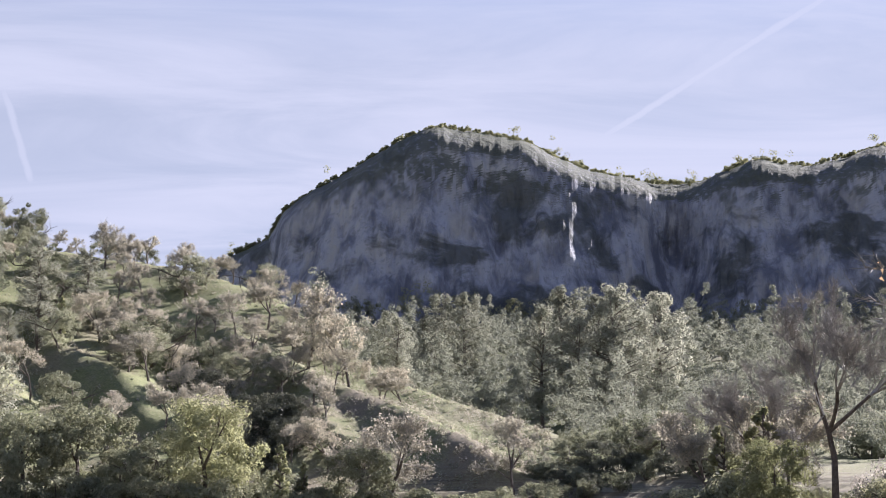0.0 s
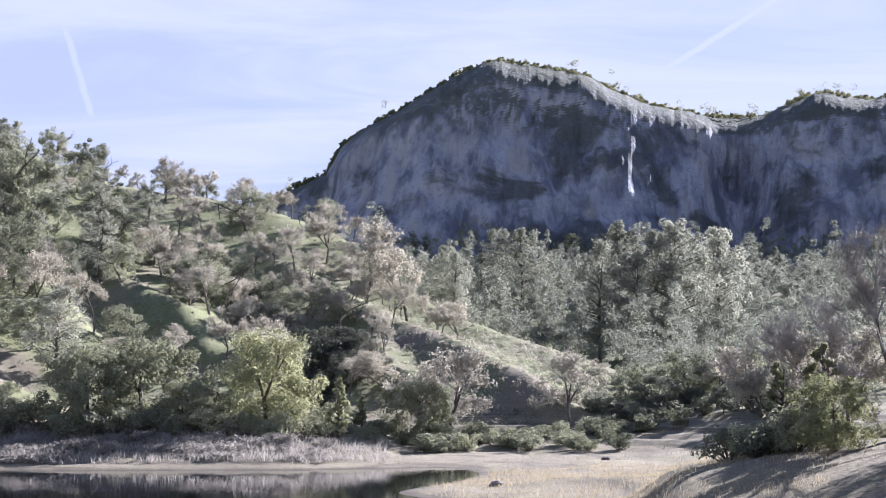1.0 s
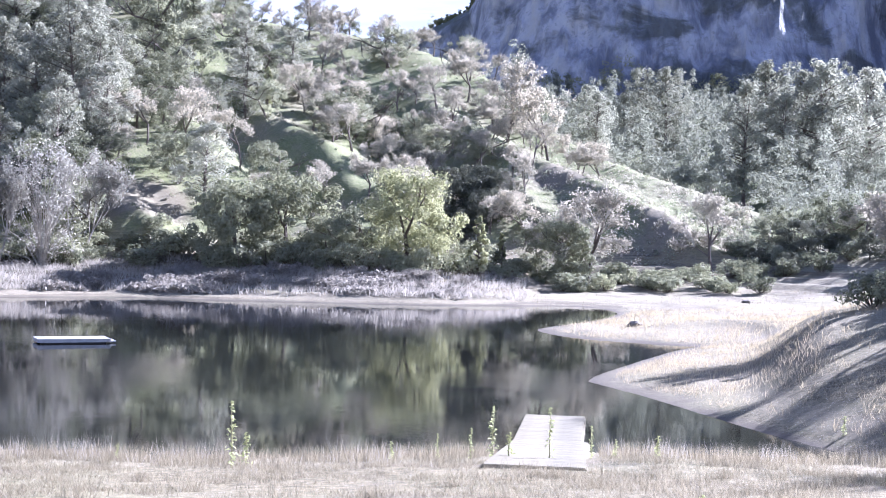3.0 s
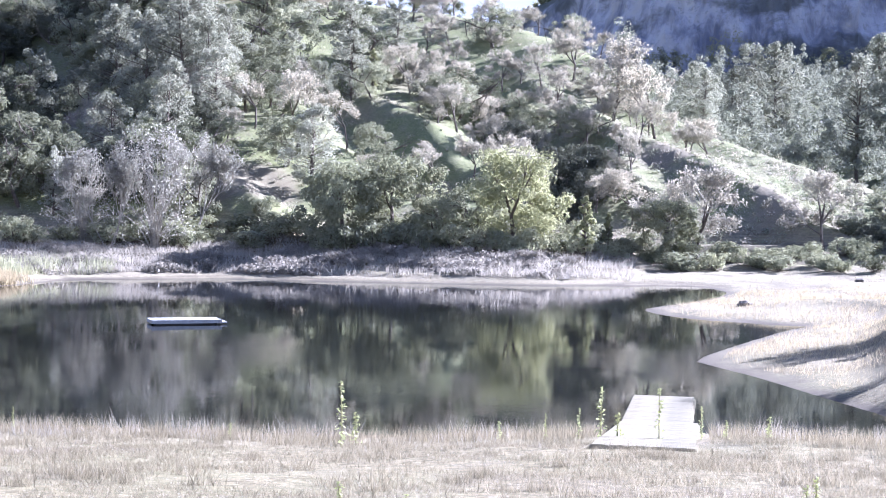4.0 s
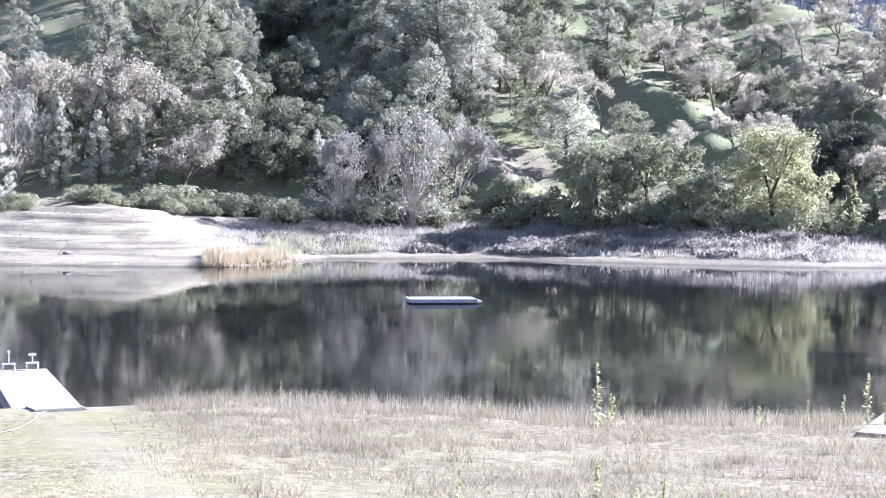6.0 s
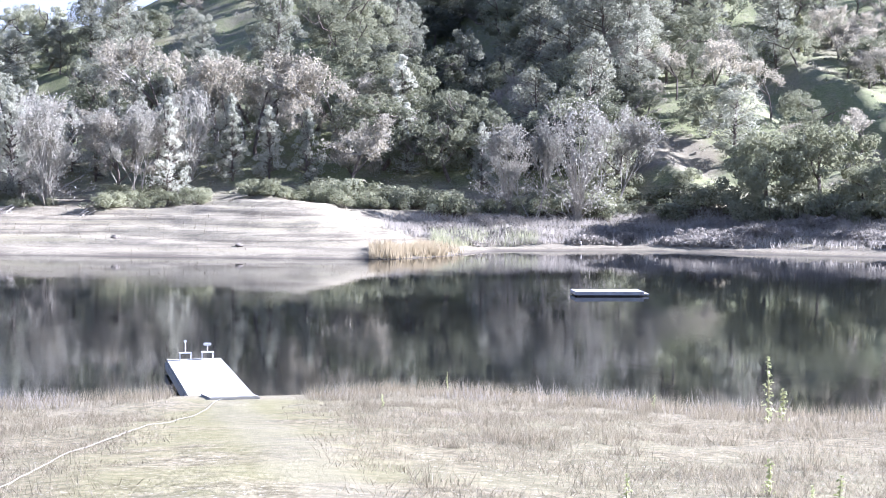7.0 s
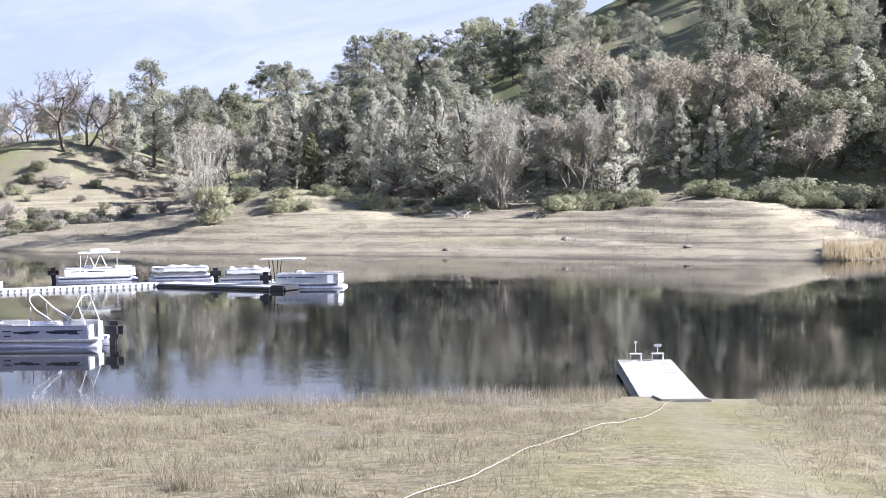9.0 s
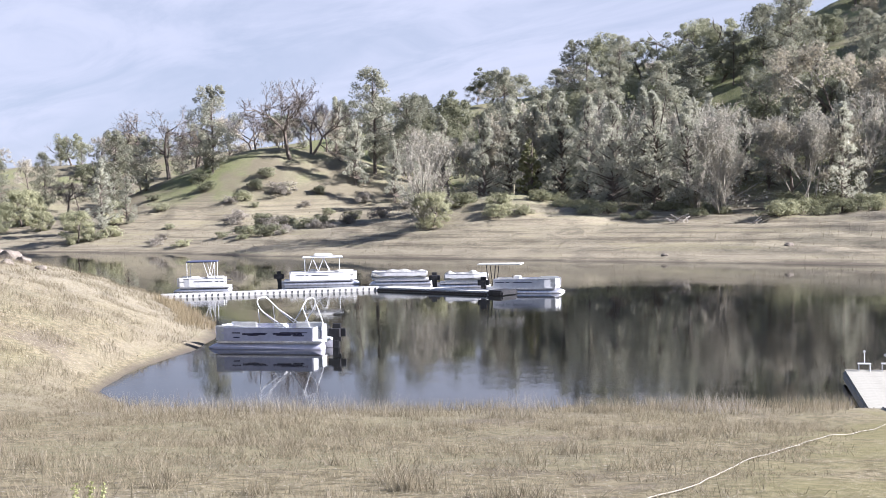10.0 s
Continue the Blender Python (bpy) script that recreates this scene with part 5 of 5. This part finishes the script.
    if roof == "hoops":
        part("canopy_hoop", pipe(arch(1.25, -0.5, 1.1, 2.65, 1.14), 0.03), WHITE_HULL, boat, "bare white canopy hoop")
        part("canopy_hoop", pipe(arch(1.4, 2.2, 1.1, 2.6, 1.14), 0.03), WHITE_HULL, boat, "bare white canopy hoop")
        for side in (-1.14, 1.14):
            part("brace", pipe([(-0.2, side, 1.1), (-0.3, side, 2.1)], 0.024), WHITE_HULL, boat)
            part("brace", pipe([(1.5, side, 1.15), (2.1, side, 2.15)], 0.024), WHITE_HULL, boat)
            part("brace", pipe([(2.55, side, 1.1), (2.15, side, 2.2)], 0.024), WHITE_HULL, boat)
            part("brace", pipe([(0.9, side, 1.15), (-0.1, side, 2.0)], 0.024), WHITE_HULL, boat)
    if roof == "hard":
        part("roof", slab(-1.9, 1.7, -1.25, 1.25, 2.42, 2.52, 0.03), WHITE_HULL, boat)
        part("roof_bag", slab(-1.0, 0.7, -0.8, 0.8, 2.52, 2.78, 0.1), CANVAS, boat, "folded white canvas on the roof")
        for side in (-1.12, 1.12):
            for a, b in ((-1.6, -1.6), (1.5, 1.5), (-0.7, -0.2), (0.3, -0.2), (0.3, 0.8), (1.2, 0.8)):
                part("post", pipe([(a, side, 1.2), (b, side, 2.43)], 0.03), WHITE_HULL, boat)
    if roof == "flat":
        part("canopy", slab(0.3, 3.8, -1.0, 1.0, 2.26, 2.34, 0.03), CANVAS, boat)
        for a, b, side in ((2.85, 3.05, -0.9), (2.85, 3.05, 0.9), (2.5, 2.3, -0.9), (2.5, 2.3, 0.9)):
            part("post", pipe([(a, side, 0.55), (b, side, 2.27)], 0.035), BLACK, boat)
    if roof == "blue":
        part("canopy", slab(-1.3, 1.3, -1.1, 1.1, 2.5, 2.6, 0.05), BLUE_CANVAS, boat, "navy canvas canopy")
        for side in (-1.05, 1.05):
            for a, b in ((-1.2, -1.2), (1.15, 1.15), (0.6, 0.2), (0.6, 0.9)):
                part("post", pipe([(a, side, 1.2), (b, side, 2.52)], 0.028), WHITE_HULL, boat)
    if motor:
        outboard(boat, h - 0.08)
    return boat


pontoon_boat(64.42, 73.4, 44.5, "white pontoon boat, shade painted lilac on its panels, with bare canopy hoops, beached by the bank", 6.4, SHADED_WHITE, "hoops", True)
pontoon_boat(67.2, 119, 60, "small white pontoon boat under a navy canopy", 4.8, WHITE_HULL, "blue", motor=False)
pontoon_boat(62.3, 124, 242, "white pontoon boat with a hard roof, moored at the floating dock", 6.8, WHITE_HULL, "hard")
pontoon_boat(59.0, 122, 57, "pontoon boat under a sagging white cover", 5.6, WHITE_HULL, "", cover=True, motor=False)
pontoon_boat(56.3, 117, 235, "low white pontoon boat partly under a cover", 4.4, WHITE_HULL, "", cover=True)
pontoon_boat(53.75, 109, 226, "white pontoon boat with faint lettering and a flat canopy", 6.0, WHITE_HULL, "flat")


def floating_dock(a0, d0, a1, d1, wide, mat, label, pitch=0.5):
    """A walkway of plastic float cubes between two places."""
    (ax, ay), (bx, by) = spot(a0, d0), spot(a1, d1)
    length = math.hypot(bx - ax, by - ay)
    dock = tagged(new("floating_dock"), label, "dock", "floating docks")
    dock.matrix_basis = pose(ax, ay, 0, 0, 0, math.degrees(math.atan2(by - ay, bx - ax)))
    cube = slab(0.004, pitch - 0.004, 0.004, pitch - 0.004, -0.15, 0.3, 0.02)
    first = None
    for i in range(int(length / pitch)):
        for j in range(int(wide / pitch)):
            if first is None:
                first = ob = part("float_cube", cube, mat, dock)
            else:
                ob = new("float_cube", first.data)
                ob.parent = dock
            ob.location = (i * pitch, (j - wide / pitch / 2) * pitch, 0)
        if i % 1 == 0:
            ob = part("pin", slab(i * pitch - 0.03, i * pitch + 0.03, -wide / 2 - 0.05, -wide / 2 - 0.005, 0.1, 0.24, 0.0), BLACK, dock) if i == 0 else new("pin", pin.data)
            if i == 0:
                pin = ob
            ob.parent = dock
            ob.location = (i * pitch, 0, 0)
    return dock


floating_dock(68.9, 112, 59.7, 115, 1.5, WHITE_PAINT, "floating walkway of pale plastic cubes with dark pins")
end_dock = floating_dock(59.6, 114.6, 54.6, 107, 2.0, FLOAT_GREY, "grey floating dock section with a dark edge")
part("fender", slab(-0.1, 11.2, -1.12, -1.06, 0.02, 0.17, 0.02), BLACK, end_dock, "black rubber edge")
part("bumper", slab(11.3, 12.8, -1.25, 0.9, -0.05, 0.4, 0.12), BLACK, end_dock, "black end bumper")


def swim_raft():
    raft = tagged(new("swim_raft"), "white swimming raft floating in the open lake", "raft")
    x, y = spot(22.65, 97.8)
    raft.matrix_basis = pose(x, y, 0, 0, 0, 22.5 + 10) @ Matrix.Diagonal((0.95, 0.95, 0.9, 1))
    for k in range(9):
        part("board", slab(-2.5, 2.5, -1.22 + k * 0.272, -1.22 + k * 0.272 + 0.262, 0.32, 0.37, 0.008), WHITE_PAINT, raft)
    part("rim", slab(-2.56, 2.56, -1.29, -1.23, 0.1, 0.38, 0.01), WHITE_PAINT, raft)
    part("rim", slab(-2.56, 2.56, 1.23, 1.29, 0.1, 0.38, 0.01), WHITE_PAINT, raft)
    part("rim", slab(-2.56, -2.5, -1.2, 1.2, 0.1, 0.38, 0.01), WHITE_PAINT, raft)
    part("rim", slab(2.5, 2.56, -1.2, 1.2, 0.1, 0.38, 0.01), WHITE_PAINT, raft)
    for side in (-0.8, 0.8):
        part("float_drum", lathe_x([(-2.3, 0.2), (-2.25, 0.3), (2.25, 0.3), (2.3, 0.2)], side, 0.0), BLACK, raft)
    part("boarding_step", slab(2.57, 3.0, -1.0, 1.0, 0.08, 0.2, 0.02), WHITE_PAINT, raft, "low white boarding step")


swim_raft()


def boarded(name, label, x, y, z, turn, tilt, length, wide, boards, thick=0.09, side=0.32, gap=0.002, mat=BOARD):
    """A deck of cross boards along +x on two side beams."""
    deck = tagged(new(name), label, "dock")
    deck.matrix_basis = pose(x, y, z, 0, 0, turn) @ pose(0, 0, 0, 0, tilt, 0)
    step_x = length / boards
    for k in range(boards):
        if k == 0:
            first = part("board", slab(gap, step_x - gap, -wide / 2, wide / 2, 0, thick, 0.003), mat, deck)
        else:
            ob = new("board", first.data)
            ob.parent = deck
            ob.location = (k * step_x, 0, 0.001 * ((k * 7) % 3))
    for s in (-1, 1):
        part("side_beam", slab(0, length, s * wide / 2 - 0.06, s * wide / 2 + 0.06, -side, -0.004, 0.01), mat, deck)
    part("end_beam", slab(-0.06, -0.004, -wide / 2, wide / 2, -side * 0.6, thick * 0.7, 0.01), mat, deck)
    return deck


boarded("gangway", "broad white-painted gangway lying on the grassy shore", -2.3, 36.9, 1.83, 91, 5.7, 14.0, 2.75, 32, 0.06, 0.2, gap=0.006)
float_a = boarded("float_dock", "white boarded float at the gangway's end", -2.7, 50.7, 0.37, 90.5, 0, 7.8, 2.5, 20)
for s in (-0.8, 0.8):
    part("float_drum", lathe_x([(0.2, 0.18), (0.3, 0.26), (7.0, 0.26), (7.1, 0.18)], s, -0.2), BLACK, float_a)
float_b = boarded("float_dock", "white boarded float reaching out from the mown lane", -29.8, 37.3, 0.43, 135.2, 0, 10.6, 2.25, 16, gap=0.001, mat=DECK)
for s in (-0.7, 0.7):
    part("float_drum", lathe_x([(0.2, 0.18), (0.3, 0.28), (10.4, 0.28), (10.6, 0.18)], s, -0.2), BLACK, float_b)
boarded("ramp", "short pale ramp plate from the lane up to the float", -28.2, 35.9, 0.82, 136, 6, 2.6, 1.6, 5, 0.05, 0.08, gap=0.001, mat=DECK)


def mooring_stand(x, y, tall, top):
    stand_ob = tagged(new("mooring_stand"), "small white tubular stand at the end of the float", "stand", "stands on the float")
    stand_ob.matrix_basis = pose(x, y, 0.52, 0, 0, 45)
    for a in (-0.22, 0.22):
        for b in (-0.12, 0.12):
            part("leg", pipe([(a, b, 0), (a, b, 0.28)], 0.018), WHITE_HULL, stand_ob)
    part("shelf", slab(-0.26, 0.26, -0.15, 0.15, 0.28, 0.32, 0.01), WHITE_HULL, stand_ob)
    post = part("post", pipe([(0, 0, 0.32), (0, 0, tall)], 0.02), WHITE_HULL, stand_ob)
    part("cap", slab(-top, top, -0.05, 0.05, tall - 0.02, tall + 0.1, 0.03), WHITE_HULL, post)


mooring_stand(-37.3, 44.2, 0.75, 0.06)
mooring_stand(-36.7, 44.9, 0.6, 0.16)


def hose():
    pts = []
    route = [(38.6, 46.0), (39.2, 42.0), (42.1, 31.0), (45.2, 24.5), (46.9, 20.5), (51.0, 17.0), (56.0, 13.5)]
    az = [a for a, _ in route]
    for k in range(60):
        u = k / 59 * (len(route) - 1)
        a, d = np.interp(u, range(len(route)), az), np.interp(u, range(len(route)), [d for _, d in route])
        a += 0.012 * math.sin(k * 0.4)
        x, y = spot(a, d)
        pts.append((x, y, height(a, d) + 0.05))
    ob = new("hose")
    part("tube", pipe(pts, 0.008, 6), ROPE, ob)
    tagged(ob, "pale hose lying across the grass to the float", "hose")


hose()


def weed_kind(seed, tall, label):
    rng = np.random.default_rng(seed)
    stem = tubes([(0, 0, -0.05, 0.02, 0, tall * 0.5, 0.02, 0.015), (0.02, 0, tall * 0.5, 0.0, 0.03, tall, 0.015, 0.008)], 5)
    centres = [(rng.normal() * 0.03, rng.normal() * 0.03, tall * k) for k in np.linspace(0.1, 0.98, 14)]
    leaf = leaves(rng, centres, np.linspace(0.13, 0.04, 14), 6, 0.03, 2.4, 0.8)
    return Kind("mullein_weed", label, "weed", "weeds on the near bank", [("stalk", stem, BUSHY_STEM), ("foliage", leaf, WEED_LEAF)])


WEED_LEAF = leafage("weed_leaf", (0.28, 0.3, 0.13), (0.5, 0.52, 0.27), 0.5)
BUSHY_STEM = surface("weed_stem", (0.2, 0.19, 0.1), (0.34, 0.32, 0.18), 3.0, 0.9)
WEEDS = [weed_kind(401, 1.7, "tall yellow-green mullein stalk by the shore"), weed_kind(402, 1.0, "short leafy green weed on the near bank")]

for az, d, size in [(16.1, 40.5, 1.15), (29.3, 47, 0.45), (5.3, 41.5, 1.0), (2.9, 40.6, 0.95), (7.6, 43.5, 0.5), (1.2, 41.5, 0.6), (6.2, 43, 0.6)]:
    WEEDS[0].plant(az, d, size, az * 50, 1.2, 0.02)
for az, d, size in [(15.5, 42, 1.0), (21.9, 18, 0.55), (13.4, 20, 0.5), (16.1, 21, 0.55), (14.5, 18.5, 0.5), (11.0, 19, 0.45), (4.6, 41, 0.9), (20.7, 44.5, 0.5), (71.7, 19, 0.5), (71.2, 19.3, 0.45), (72.3, 18.8, 0.5), (-3.3, 22, 0.6), (-2.9, 21.6, 0.5), (-8.9, 57, 0.8), (-10.6, 56, 0.9), (32, 40, 0.4), (9.5, 44, 0.6), (0.2, 43, 0.6), (-1.5, 44, 0.7)]:
    WEEDS[1].plant(az, d, size, az * 50, 1.3, 0.02)


def rock(az, d, size, seed):
    rng = random.Random(seed)
    bm = bmesh.new()
    bmesh.ops.create_icosphere(bm, subdivisions=3, radius=1)
    shift = Vector((rng.random() * 50, rng.random() * 50, rng.random() * 50))
    for v in bm.verts:
        v.co *= 1 + 0.28 * noise.noise(v.co * 1.3 + shift) + 0.1 * noise.noise(v.co * 4 + shift)
        v.co.z *= 0.65
    ob = part("rock", bm, ROCK, None)
    x, y = spot(az, d)
    ob.matrix_basis = pose(x, y, height(az, d) + size * 0.15, 0, 0, rng.uniform(0, 360)) @ Matrix.Diagonal((size, size, size, 1))
    tagged(ob, "weathered grey-brown rock on the bank", "rock", "rocks on the bank")


for k, (az, d, size) in enumerate([(74.8, 107, 0.9), (74.3, 103, 0.6), (75.3, 110, 0.7), (73.6, 98, 0.4), (74.9, 96, 0.5), (12.5, 163, 0.5), (17.5, 164, 0.4), (-0.5, 121, 0.6), (-5, 160, 0.5), (38, 148, 0.4), (48, 156, 0.4), (43, 156, 0.5)]):
    rock(az, d, size, 500 + k)


def driftwood(az, d, seed, logs=14, reach=2.6, label="pile of bleached grey driftwood on the far bank"):
    rng = random.Random(seed)
    x, y = spot(az, d)
    pile = tagged(new("driftwood_pile"), label, "driftwood")
    pile.matrix_basis = pose(x, y, height(az, d))
    for _ in range(logs):
        a, t = Vector((rng.uniform(-1, 1) * reach * 0.5, rng.uniform(-0.5, 0.5), rng.uniform(-0.05, 0.3))), rng.uniform(0, 6.28)
        b = a + Vector((math.cos(t), 0.4 * math.sin(t), rng.uniform(0.0, 0.5))) * rng.uniform(1.0, reach)
        part("log", pipe([a, (a + b) / 2 + Vector((0, 0, rng.uniform(-0.05, 0.15))), b], rng.uniform(0.03, 0.08)), PALE_BARK, pile)


driftwood(47.4, 176, 1)
driftwood(44.5, 172, 2, 6, 1.8, "few bleached sticks lying on the far bank")
driftwood(18.0, 163.5, 3, 5, 2.2, "few bleached sticks lying on the far shore")
driftwood(7.0, 160, 4, 5, 2.0, "few bleached sticks lying on the far shore")


def fence_post(az, d, tall):
    x, y = spot(az, d)
    ob = part("fence_post", slab(-0.09, 0.09, -0.09, 0.09, -0.2, tall, 0.02), BOARD, None)
    ob.matrix_basis = pose(x, y, height(az, d))
    tagged(ob, "lone pale wooden post on the grassy mound", "post")


fence_post(54.2, 193, 1.5)
